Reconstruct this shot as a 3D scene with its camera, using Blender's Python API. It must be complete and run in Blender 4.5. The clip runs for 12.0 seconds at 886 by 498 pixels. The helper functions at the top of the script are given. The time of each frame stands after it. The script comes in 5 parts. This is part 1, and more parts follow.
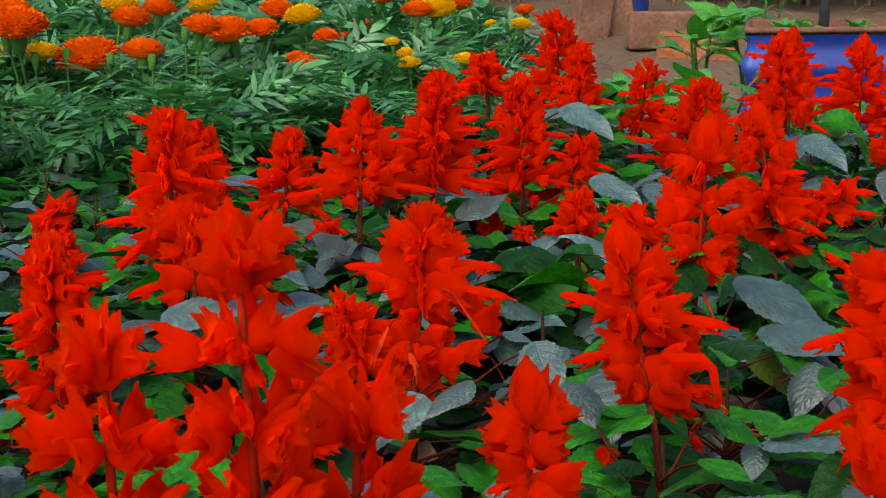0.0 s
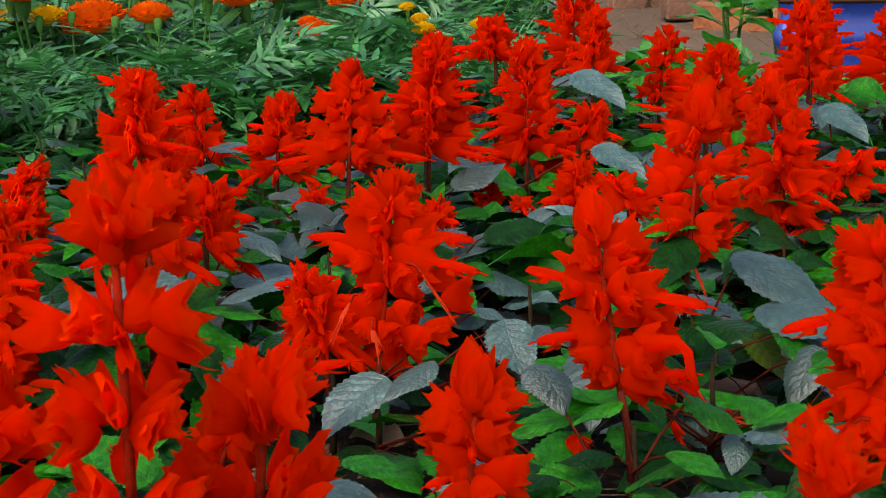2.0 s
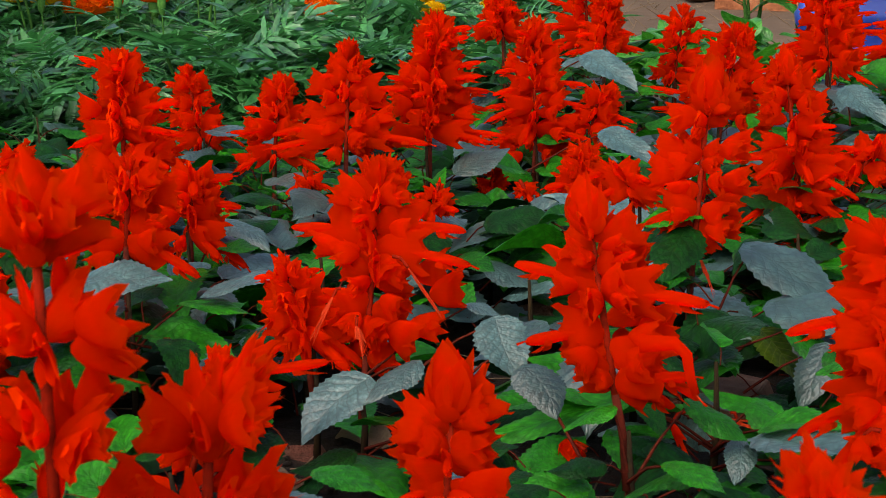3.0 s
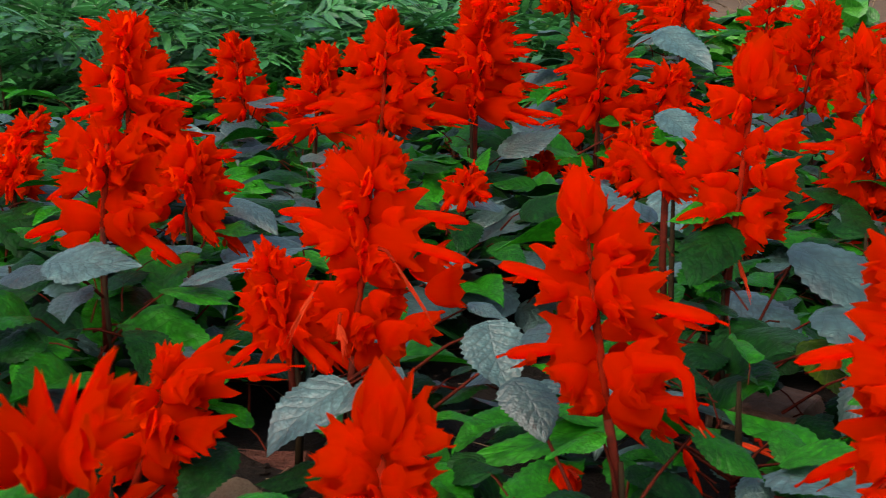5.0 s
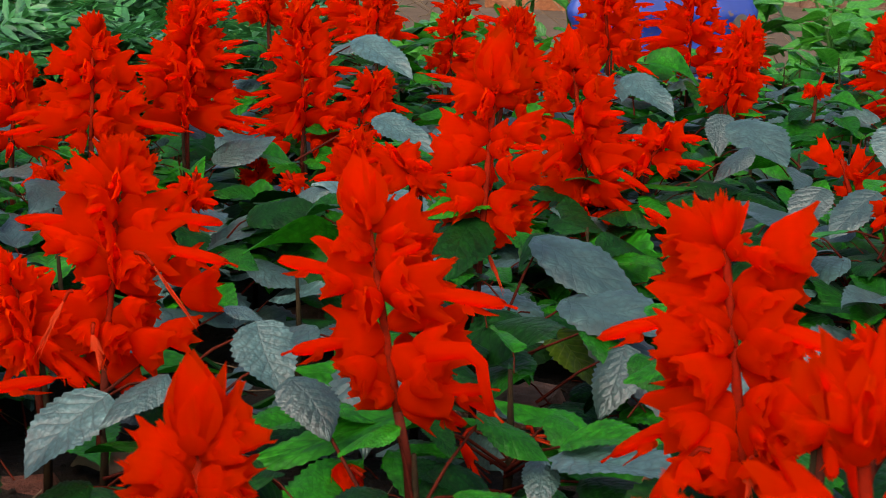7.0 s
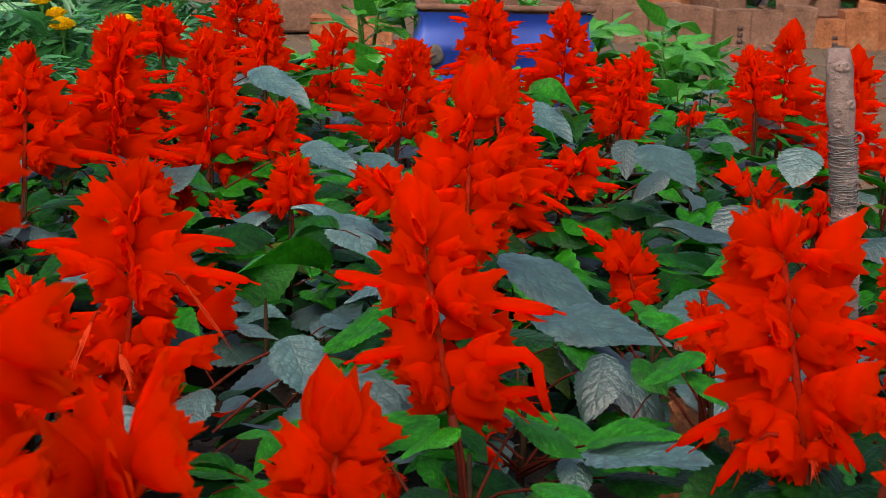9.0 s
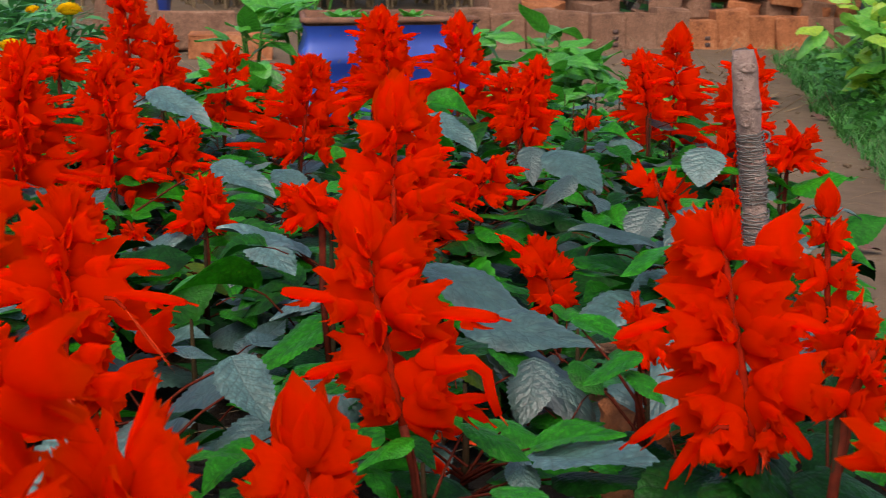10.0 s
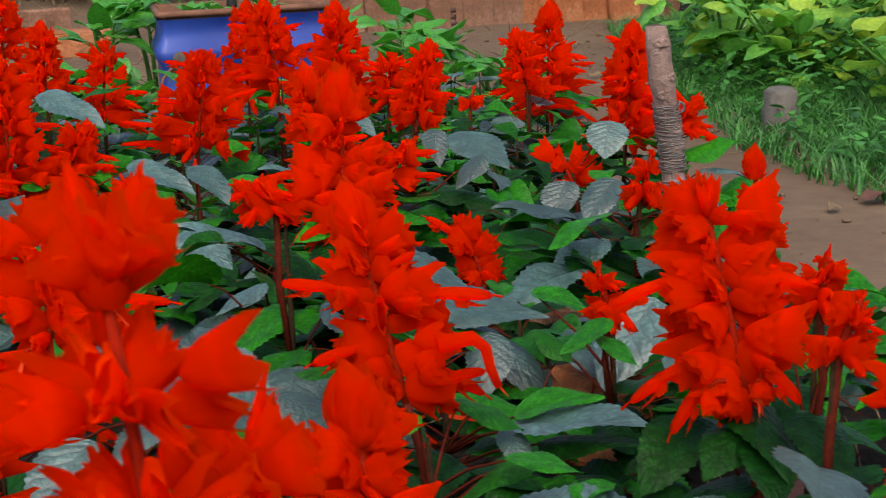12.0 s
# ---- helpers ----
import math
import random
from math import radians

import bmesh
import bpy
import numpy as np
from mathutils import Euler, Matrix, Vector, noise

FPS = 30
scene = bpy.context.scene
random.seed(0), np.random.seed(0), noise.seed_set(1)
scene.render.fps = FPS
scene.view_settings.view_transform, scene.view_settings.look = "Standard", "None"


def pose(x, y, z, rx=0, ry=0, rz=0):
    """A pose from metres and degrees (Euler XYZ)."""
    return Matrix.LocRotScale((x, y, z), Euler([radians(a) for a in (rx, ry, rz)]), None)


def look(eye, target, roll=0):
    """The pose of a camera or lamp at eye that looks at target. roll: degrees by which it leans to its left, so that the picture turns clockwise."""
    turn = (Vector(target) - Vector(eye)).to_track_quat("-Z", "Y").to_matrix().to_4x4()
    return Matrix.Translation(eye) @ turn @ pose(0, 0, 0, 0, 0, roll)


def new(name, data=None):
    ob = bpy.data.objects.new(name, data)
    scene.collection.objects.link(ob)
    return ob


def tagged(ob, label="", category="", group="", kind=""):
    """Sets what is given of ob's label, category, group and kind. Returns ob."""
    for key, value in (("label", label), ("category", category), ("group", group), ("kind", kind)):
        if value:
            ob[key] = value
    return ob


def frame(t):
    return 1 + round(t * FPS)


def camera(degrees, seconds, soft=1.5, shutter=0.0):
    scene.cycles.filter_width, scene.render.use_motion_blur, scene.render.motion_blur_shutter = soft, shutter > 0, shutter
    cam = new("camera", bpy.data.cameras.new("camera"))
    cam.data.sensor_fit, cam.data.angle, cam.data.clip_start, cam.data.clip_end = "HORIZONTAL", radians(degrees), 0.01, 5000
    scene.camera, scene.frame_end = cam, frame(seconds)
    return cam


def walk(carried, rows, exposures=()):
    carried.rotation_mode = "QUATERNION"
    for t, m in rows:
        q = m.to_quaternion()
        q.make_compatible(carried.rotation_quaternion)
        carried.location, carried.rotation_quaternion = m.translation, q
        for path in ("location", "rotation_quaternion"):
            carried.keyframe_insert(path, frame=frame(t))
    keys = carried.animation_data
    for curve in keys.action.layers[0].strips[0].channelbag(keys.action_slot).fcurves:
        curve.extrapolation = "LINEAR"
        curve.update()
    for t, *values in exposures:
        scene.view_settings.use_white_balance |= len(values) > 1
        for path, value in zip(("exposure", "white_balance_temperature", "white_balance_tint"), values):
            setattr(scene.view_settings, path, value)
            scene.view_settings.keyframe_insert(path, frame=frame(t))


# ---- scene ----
cam = camera(32.69, 12.0, 0.5, 0.3)
cam.data.dof.use_dof, cam.data.dof.focus_distance, cam.data.dof.aperture_fstop = True, 1.05, 60.0
PATH = [
    (0, (0.0000, 0.0000, 0.5280), (0.0000, 1.9406, 0.0442), 0.00),
    (0.5, (0.0137, 0.0146, 0.5235), (0.0135, 1.9551, 0.0397), 0.24),
    (1, (0.0207, 0.0259, 0.5201), (0.0011, 1.9641, 0.0271), 0.28),
    (1.5, (0.0307, 0.0399, 0.5163), (-0.0092, 1.9755, 0.0147), 0.11),
    (2, (0.0419, 0.0593, 0.5117), (-0.0175, 1.9901, -0.0063), 0.09),
    (2.5, (0.0485, 0.0803, 0.5083), (-0.0170, 2.0040, -0.0351), -0.01),
    (3, (0.0580, 0.1046, 0.5053), (-0.0321, 2.0276, -0.0370), -0.05),
    (3.2, (0.0634, 0.1144, 0.5031), (-0.0346, 2.0362, -0.0420), -0.22),
    (4.8, (0.1010, 0.1822, 0.4923), (-0.1411, 2.0829, -0.0814), -0.03),
    (5, (0.1067, 0.1902, 0.4908), (-0.1316, 2.0912, -0.0833), 0.56),
    (5.5, (0.1090, 0.2005, 0.4820), (0.0039, 2.1060, -0.1163), 1.31),
    (6, (0.0965, 0.2026, 0.4752), (0.1006, 2.1148, -0.1109), 1.90),
    (6.5, (0.0818, 0.2044, 0.4740), (0.1988, 2.1232, -0.0780), 2.19),
    (7, (0.0607, 0.1993, 0.4749), (0.2735, 2.1148, -0.0596), 2.02),
    (7.5, (0.0324, 0.1979, 0.4729), (0.2980, 2.1163, -0.0262), 1.20),
    (7.7, (0.0233, 0.1975, 0.4721), (0.3356, 2.1126, -0.0122), 1.63),
    (9.3, (-0.0499, 0.1782, 0.4719), (0.4592, 2.0526, -0.0048), 2.70),
    (9.5, (-0.0543, 0.1782, 0.4725), (0.4801, 2.0483, 0.0064), 2.40),
    (10, (-0.0662, 0.1788, 0.4735), (0.5665, 2.0195, 0.0138), 1.50),
    (10.5, (-0.0779, 0.1777, 0.4744), (0.6439, 1.9887, 0.0280), 1.56),
    (11, (-0.0934, 0.1781, 0.4733), (0.6709, 1.9663, 0.0059), 0.69),
    (11.5, (-0.1100, 0.1795, 0.4721), (0.7436, 1.9257, 0.0009), 0.59),
    (12, (-0.1349, 0.1770, 0.4805), (0.6991, 1.9297, -0.0016), -0.75),
]
walk(cam, [(t, look(eye, target, roll)) for t, eye, target, roll in PATH])

# ---- light ----
world = bpy.data.worlds.new("overcast_sky")
scene.world = world
world.use_nodes = True
wn = world.node_tree
sky = wn.nodes.new("ShaderNodeTexSky")
sky.sky_type, sky.sun_disc = 'NISHITA', False
sky.sun_elevation, sky.sun_rotation = radians(52), radians(205)
sky.air_density, sky.dust_density, sky.ozone_density = 0.8, 4.0, 0.4
wn.nodes["Background"].inputs["Strength"].default_value = 0.15
wn.links.new(sky.outputs[0], wn.nodes["Background"].inputs["Color"])
sun = new("sun", bpy.data.lights.new("sun", 'SUN'))
sun.data.energy, sun.data.angle, sun.data.color = 0.5, radians(60), (1.0, 0.95, 0.88)
sun.matrix_world = look((-2.0, -4.0, 6.0), (0, 0, 0))
scene.view_settings.exposure = 1.29


# ---- materials ----
def material(name, rough=0.6, spec=0.3):
    m = bpy.data.materials.new(name)
    m.use_nodes = True
    n, l = m.node_tree.nodes, m.node_tree.links
    b = n["Principled BSDF"]
    b.inputs["Roughness"].default_value = rough
    b.inputs["Specular IOR Level"].default_value = spec
    return m, n, l, b


def ramp(n, stops):
    r = n.new("ShaderNodeValToRGB")
    while len(r.color_ramp.elements) < len(stops):
        r.color_ramp.elements.new(0.5)
    for e, (p, c) in zip(r.color_ramp.elements, stops):
        e.position, e.color = p, (*c, 1)
    return r


def noise_tex(n, l, scale, detail=4.0, rough=0.55, coord="Object"):
    t = n.new("ShaderNodeTexNoise")
    t.inputs["Scale"].default_value, t.inputs["Detail"].default_value, t.inputs["Roughness"].default_value = scale, detail, rough
    l.new(n.new("ShaderNodeTexCoord").outputs[coord], t.inputs["Vector"])
    return t


def mix_rgb(n, l, a, b, fac, blend='MIX'):
    x = n.new("ShaderNodeMix")
    x.data_type, x.blend_type = 'RGBA', blend
    for src, sock in ((fac, 0), (a, 6), (b, 7)):
        if isinstance(src, (int, float)):
            x.inputs[sock].default_value = src
        elif isinstance(src, tuple):
            x.inputs[sock].default_value = (*src, 1)
        else:
            l.new(src, x.inputs[sock])
    return x.outputs[2]


def bump(n, l, b, height, strength=0.4, distance=0.002):
    k = n.new("ShaderNodeBump")
    k.inputs["Strength"].default_value, k.inputs["Distance"].default_value = strength, distance
    l.new(height, k.inputs["Height"])
    l.new(k.outputs[0], b.inputs["Normal"])
    return k


def thin(m, n, l, b, colour, share):
    """Lets light through a thin petal or leaf."""
    t, x = n.new("ShaderNodeBsdfTranslucent"), n.new("ShaderNodeMixShader")
    if isinstance(colour, tuple):
        t.inputs[0].default_value = (*colour, 1)
    else:
        l.new(colour, t.inputs[0])
    x.inputs[0].default_value = share
    l.new(b.outputs[0], x.inputs[1])
    l.new(t.outputs[0], x.inputs[2])
    l.new(x.outputs[0], n["Material Output"].inputs[0])


def petal_material(name, light, dark, share=0.5, scale=60.0, streak=1.0):
    """A matt petal: fine lengthwise streaks over a slow change of tone."""
    m, n, l, b = material(name, 0.8, 0.0)
    t = noise_tex(n, l, scale, 3)
    w = n.new("ShaderNodeTexNoise")
    w.inputs["Scale"].default_value, w.inputs["Detail"].default_value = scale * 5, 3
    mp = n.new("ShaderNodeMapping")
    mp.inputs["Scale"].default_value = (1, 1, streak)
    l.new(n.new("ShaderNodeTexCoord").outputs["Object"], mp.inputs[0])
    l.new(mp.outputs[0], w.inputs["Vector"])
    r = ramp(n, [(0.35, dark), (0.65, light)])
    l.new(mix_rgb(n, l, t.outputs[0], w.outputs[0], 0.55), r.inputs[0])
    info = n.new("ShaderNodeObjectInfo")
    v = ramp(n, [(0.0, (0.9, 0.8, 0.9)), (1.0, (1.0, 1.0, 1.0))])
    l.new(info.outputs["Random"], v.inputs[0])
    c = mix_rgb(n, l, r.outputs[0], v.outputs[0], 1.0, 'MULTIPLY')
    l.new(c, b.inputs["Base Color"])
    bump(n, l, b, w.outputs[0], 0.35, 0.001)
    thin(m, n, l, b, c, share)
    return m


def leaf_material(name, light, dark, vein, rough=0.4, spec=0.75, share=0.3, veins=8.0, coarse=26.0, cell=220.0, relief=0.24, spread=((0.6, 0.72, 0.62), (0.95, 1.0, 0.95), (1.25, 1.12, 0.9)), joint=False):
    """A leaf, with veins drawn along its UV map: u from the base to the tip, v across."""
    m, n, l, b = material(name, rough, spec)
    t = noise_tex(n, l, coarse, 3)
    r = ramp(n, [(0.3, dark), (0.7, light)])
    l.new(t.outputs[0], r.inputs[0])
    v = ramp(n, [(0.0, spread[0]), (0.5, spread[1]), (1.0, spread[2])])
    l.new(n.new("ShaderNodeNewGeometry").outputs["Random Per Island"] if joint else n.new("ShaderNodeObjectInfo").outputs["Random"], v.inputs[0])
    c = mix_rgb(n, l, r.outputs[0], v.outputs[0], 1.0, 'MULTIPLY')
    uv, sep = n.new("ShaderNodeTexCoord"), n.new("ShaderNodeSeparateXYZ")
    l.new(uv.outputs["UV"], sep.inputs[0])

    def calc(op, a, bb=None):
        k = n.new("ShaderNodeMath")
        k.operation = op
        for i, s in enumerate((a, bb)):
            if s is None:
                continue
            if isinstance(s, (int, float)):
                k.inputs[i].default_value = s
            else:
                l.new(s, k.inputs[i])
        return k.outputs[0]

    side = calc('ABSOLUTE', calc('SUBTRACT', sep.outputs[1], 0.5))
    bent = calc('MULTIPLY', calc('SUBTRACT', noise_tex(n, l, coarse * 1.5, 2).outputs[0], 0.5), 0.10)
    slant = calc('ADD', bent, calc('SUBTRACT', sep.outputs[0], calc('MULTIPLY', calc('POWER', side, 0.85), 0.5)))
    saw = calc('ABSOLUTE', calc('SUBTRACT', calc('FRACT', calc('MULTIPLY', slant, veins)), 0.5))
    lateral = calc('MULTIPLY', saw, 2.0)
    mid = calc('MINIMUM', calc('MULTIPLY', side, 20.0), 1.0)
    line = calc('MINIMUM', calc('MULTIPLY', calc('MINIMUM', lateral, mid), 3.8), 1.0)
    net = n.new("ShaderNodeTexVoronoi")
    net.feature = 'SMOOTH_F1'
    net.inputs["Scale"].default_value, net.inputs["Smoothness"].default_value = cell, 0.25
    l.new(mix_rgb(n, l, uv.outputs["Object"], noise_tex(n, l, coarse * 1.6, 2).outputs["Color"], 0.10), net.inputs["Vector"])
    blot = ramp(n, [(0.2, (1.12, 1.12, 1.12)), (0.75, (0.55, 0.60, 0.55))])
    l.new(net.outputs["Distance"], blot.inputs[0])
    c2 = mix_rgb(n, l, mix_rgb(n, l, c, vein, 0.85), mix_rgb(n, l, c, blot.outputs[0], 1.0, 'MULTIPLY'), line)
    l.new(c2, b.inputs["Base Color"])
    cells = noise_tex(n, l, coarse * 3.0, 3)
    h = calc('ADD', calc('MULTIPLY', calc('POWER', calc('MINIMUM', lateral, mid), 0.5), 0.62), calc('SUBTRACT', calc('MULTIPLY', cells.outputs[0], 0.5), calc('MULTIPLY', net.outputs["Distance"], 0.72)))
    bump(n, l, b, h, relief, 0.0020)
    thin(m, n, l, b, c, share)
    return m


def earth_material(name, stops, scale, rough=0.95, relief=0.6, distance=0.01):
    m, n, l, b = material(name, rough, 0.15)
    t, s = noise_tex(n, l, scale, 8, 0.65), noise_tex(n, l, scale * 9, 5, 0.7)
    r = ramp(n, stops)
    l.new(mix_rgb(n, l, t.outputs[0], s.outputs[0], 0.4), r.inputs[0])
    l.new(r.outputs[0], b.inputs["Base Color"])
    bump(n, l, b, s.outputs[0], relief, distance)
    return m


RED = petal_material("red_petal", (0.89, 0.044, 0.0), (0.85, 0.037, 0.0), 0.84, 3.0, 0.22)
RED_STEM = petal_material("red_stem", (0.26, 0.012, 0.003), (0.12, 0.008, 0.003), 0.0)
STALK = petal_material("brown_red_stalk", (0.10, 0.016, 0.008), (0.040, 0.010, 0.006), 0.0)
FADED = petal_material("faded_petal", (0.75, 0.10, 0.02), (0.62, 0.03, 0.01))
# same leaf as the green one, with grey-blue sky sheen put into its colour
SKY_SHEEN_LEAF = leaf_material("sky_sheen_salvia_leaf", (0.058, 0.118, 0.100), (0.012, 0.042, 0.033), (0.010, 0.030, 0.022), 0.5, 0.85, 0.05, 7.0, 4.0, 22.0, 0.30, ((0.22, 0.36, 0.28), (0.85, 0.9, 0.88), (1.45, 1.4, 1.5)))
GREEN_LEAF = leaf_material("green_salvia_leaf", (0.030, 0.250, 0.007), (0.007, 0.088, 0.003), (0.012, 0.095, 0.003), 0.46, 0.15, 0.26, 7.0, 4.0, 22.0, 0.30, ((0.2, 0.28, 0.3), (0.8, 0.86, 0.8), (1.25, 1.18, 0.95)))
# the green leaf again, darkened for the shade under flowers and other leaves
SHADED_LEAF = leaf_material("shaded_green_leaf", (0.006, 0.052, 0.005), (0.0018, 0.014, 0.002), (0.003, 0.014, 0.003), 0.50, 0.08, 0.05, 7.0, 4.0, 22.0, 0.26)
YELLOW_LEAF = leaf_material("yellowing_leaf", (0.11, 0.15, 0.006), (0.035, 0.10, 0.006), (0.12, 0.15, 0.02), 0.5, 0.15, 0.4, 8.0, 2.0, 17.0)
MARIGOLD_LEAF = leaf_material("marigold_leaf", (0.062, 0.27, 0.048), (0.014, 0.090, 0.018), (0.05, 0.18, 0.04), 0.40, 0.8, 0.3, 3.0, 26.0, 60.0, 0.08, ((0.35, 0.4, 0.4), (1.0, 1.0, 1.0), (1.9, 1.6, 2.2)), True)
PEPPER_LEAF = leaf_material("seedling_leaf", (0.07, 0.32, 0.02), (0.03, 0.19, 0.012), (0.15, 0.4, 0.08), 0.4, 0.5, 0.35, 8.0, 3.0, 14.0)
SHRUB_LEAF = leaf_material("shrub_leaf", (0.27, 0.54, 0.06), (0.14, 0.40, 0.04), (0.22, 0.38, 0.09), 0.4, 0.5, 0.45, 6.0, 3.0, 12.0, 0.15, ((0.55, 0.8, 0.9), (1.0, 1.0, 1.0), (2.0, 1.12, 0.8)))
GRASS = leaf_material("grass_blade", (0.062, 0.25, 0.030), (0.022, 0.125, 0.016), (0.1, 0.2, 0.05), 0.5, 0.4, 0.3, 1.0, 26.0, 60.0, 0.1, ((0.4, 0.45, 0.5), (0.9, 0.95, 1.0), (1.7, 1.4, 2.0)), True)
WEED = leaf_material("weed_leaf", (0.070, 0.27, 0.032), (0.028, 0.15, 0.018), (0.07, 0.22, 0.05), 0.45, 0.5, 0.35, 3.0, 26.0, 60.0, 0.1, ((0.4, 0.5, 0.5), (1.0, 1.0, 1.0), (1.8, 1.4, 1.5)), True)
ORANGE = petal_material("orange_petal", (0.88, 0.20, 0.004), (0.78, 0.11, 0.003), 0.35, 90)
YELLOW = petal_material("yellow_petal", (0.88, 0.62, 0.008), (0.78, 0.48, 0.005), 0.35, 90)
GREEN_STEM = petal_material("green_stem", (0.07, 0.18, 0.03), (0.03, 0.10, 0.02), 0.0)
BROWN_STEM = petal_material("brown_stem", (0.034, 0.022, 0.010), (0.016, 0.013, 0.007), 0.0)
# dark bed soil, taken near black to add the shade between the plants
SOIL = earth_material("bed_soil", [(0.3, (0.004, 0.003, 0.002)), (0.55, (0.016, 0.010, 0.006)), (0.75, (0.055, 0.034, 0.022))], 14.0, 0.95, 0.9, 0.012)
DIRT = earth_material("path_dirt", [(0.3, (0.060, 0.038, 0.023)), (0.55, (0.108, 0.071, 0.043)), (0.75, (0.16, 0.11, 0.070))], 3.0, 0.95, 0.5, 0.006)
BRICK = earth_material("brick", [(0.32, (0.10, 0.032, 0.014)), (0.5, (0.27, 0.095, 0.036)), (0.68, (0.38, 0.18, 0.09))], 11.0, 0.9, 0.9, 0.006)
PALE_BRICK = earth_material("pale_brick", [(0.32, (0.07, 0.036, 0.022)), (0.5, (0.17, 0.086, 0.052)), (0.68, (0.25, 0.15, 0.10))], 11.0, 0.9, 0.9, 0.006)
# brick with the shade of the leaves above it put into its colour
SHADED_BRICK = earth_material("shaded_brick", [(0.32, (0.040, 0.014, 0.009)), (0.5, (0.11, 0.040, 0.026)), (0.68, (0.17, 0.080, 0.055))], 18.0, 0.9, 0.9, 0.006)
GREY_BRICK = earth_material("grey_brick", [(0.3, (0.10, 0.085, 0.08)), (0.6, (0.19, 0.165, 0.155)), (0.8, (0.27, 0.24, 0.225))], 16.0, 0.9, 0.4, 0.003)
INK = earth_material("stamped_letter", [(0.3, (0.06, 0.035, 0.03)), (0.7, (0.10, 0.06, 0.05))], 30.0)
CONCRETE = earth_material("concrete", [(0.3, (0.045, 0.038, 0.028)), (0.6, (0.10, 0.085, 0.07)), (0.8, (0.17, 0.145, 0.12))], 9.0, 0.9, 0.4, 0.004)
PALE_CONCRETE = earth_material("pale_concrete", [(0.3, (0.05, 0.045, 0.036)), (0.55, (0.12, 0.108, 0.092)), (0.8, (0.20, 0.18, 0.155))], 30.0, 0.9, 0.6, 0.004)
BARK = earth_material("stick_bark", [(0.3, (0.10, 0.065, 0.052)), (0.5, (0.20, 0.135, 0.11)), (0.75, (0.30, 0.22, 0.185))], 22.0, 0.9, 0.8, 0.004)
TRUNK = earth_material("mossy_bark", [(0.3, (0.02, 0.024, 0.022)), (0.55, (0.05, 0.055, 0.05)), (0.75, (0.07, 0.09, 0.04))], 8.0, 0.9, 0.9, 0.01)
TWINE = earth_material("grey_wire", [(0.3, (0.045, 0.04, 0.036)), (0.7, (0.15, 0.135, 0.12))], 120.0, 0.6, 0.3, 0.001)
DRY = earth_material("dry_stalk", [(0.3, (0.10, 0.062, 0.034)), (0.7, (0.26, 0.18, 0.105))], 40.0)
DEAD = earth_material("dead_leaf", [(0.3, (0.05, 0.022, 0.018)), (0.6, (0.12, 0.055, 0.042)), (0.8, (0.2, 0.11, 0.08))], 30.0, 0.7, 0.4, 0.002)
RUST = earth_material("rusty_rim", [(0.3, (0.06, 0.028, 0.018)), (0.6, (0.16, 0.075, 0.045)), (0.8, (0.24, 0.13, 0.085))], 30.0, 0.85, 0.5, 0.002)


def blue_paint(name):
    m, n, l, b = material(name, 0.38, 0.5)
    t, s = noise_tex(n, l, 6.0, 6), noise_tex(n, l, 60.0, 4)
    r = ramp(n, [(0.35, (0.010, 0.026, 0.17)), (0.7, (0.024, 0.060, 0.30))])
    l.new(t.outputs[0], r.inputs[0])
    q = ramp(n, [(0.66, (0, 0, 0)), (0.72, (1, 1, 1))])
    l.new(s.outputs[0], q.inputs[0])
    l.new(mix_rgb(n, l, r.outputs[0], (0.10, 0.06, 0.05), q.outputs[0]), b.inputs["Base Color"])
    bump(n, l, b, t.outputs[0], 0.2, 0.004)
    return m


BLUE = blue_paint("blue_paint")


# ---- building helpers ----
def mesh_of(name, bm, smooth=True):
    me = bpy.data.meshes.new(name)
    bm.normal_update()
    bm.to_mesh(me)
    bm.free()
    if smooth:
        for p in me.polygons:
            p.use_smooth = True
    return me


def coat(me, *mats):
    for m in mats:
        me.materials.append(m)
    return me


def put(name, me, parent=None, m=None, label=""):
    ob = new(name, me)
    ob.parent = parent
    if m is not None:
        ob.matrix_basis = m
    return tagged(ob, label)


def part(name, bm, mat, parent, label="", smooth=True):
    return put(name, coat(mesh_of(name, bm, smooth), mat), parent, None, label)


def aim(at, way, up=(0, 0, 1), size=(1, 1, 1), spin=0.0):
    """A pose whose z axis runs along way and whose y axis leans towards up."""
    z = Vector(way).normalized()
    x = Vector(up).cross(z)
    if x.length < 1e-4:
        x = Vector((1, 0, 0)).cross(z)
    x.normalize()
    y = z.cross(x)
    r = Matrix((x, y, z)).transposed().to_4x4()
    return Matrix.Translation(at) @ r @ Matrix.Rotation(spin, 4, 'Z') @ Matrix.Diagonal((*size, 1))


def tube(bm, points, radii, sides=7, cap=True):
    rings, up = [], Vector((0.3, 0.1, 1)).normalized()
    pts = [Vector(p) for p in points]
    for i, p in enumerate(pts):
        t = (pts[min(i + 1, len(pts) - 1)] - pts[max(i - 1, 0)]).normalized()
        x = t.cross(Vector((0.12, 0.99, 0.05)))
        if x.length < 0.05:
            x = t.cross(Vector((1, 0, 0)))
        x.normalize()
        y = t.cross(x)
        rings.append([bm.verts.new(p + radii[i] * (math.cos(a) * x + math.sin(a) * y)) for a in (2 * math.pi * k / sides for k in range(sides))])
    for a, b in zip(rings, rings[1:]):
        for k in range(sides):
            bm.faces.new((a[k], a[(k + 1) % sides], b[(k + 1) % sides], b[k]))
    if cap:
        bm.faces.new(rings[0][::-1])
        bm.faces.new(rings[-1])
    return rings


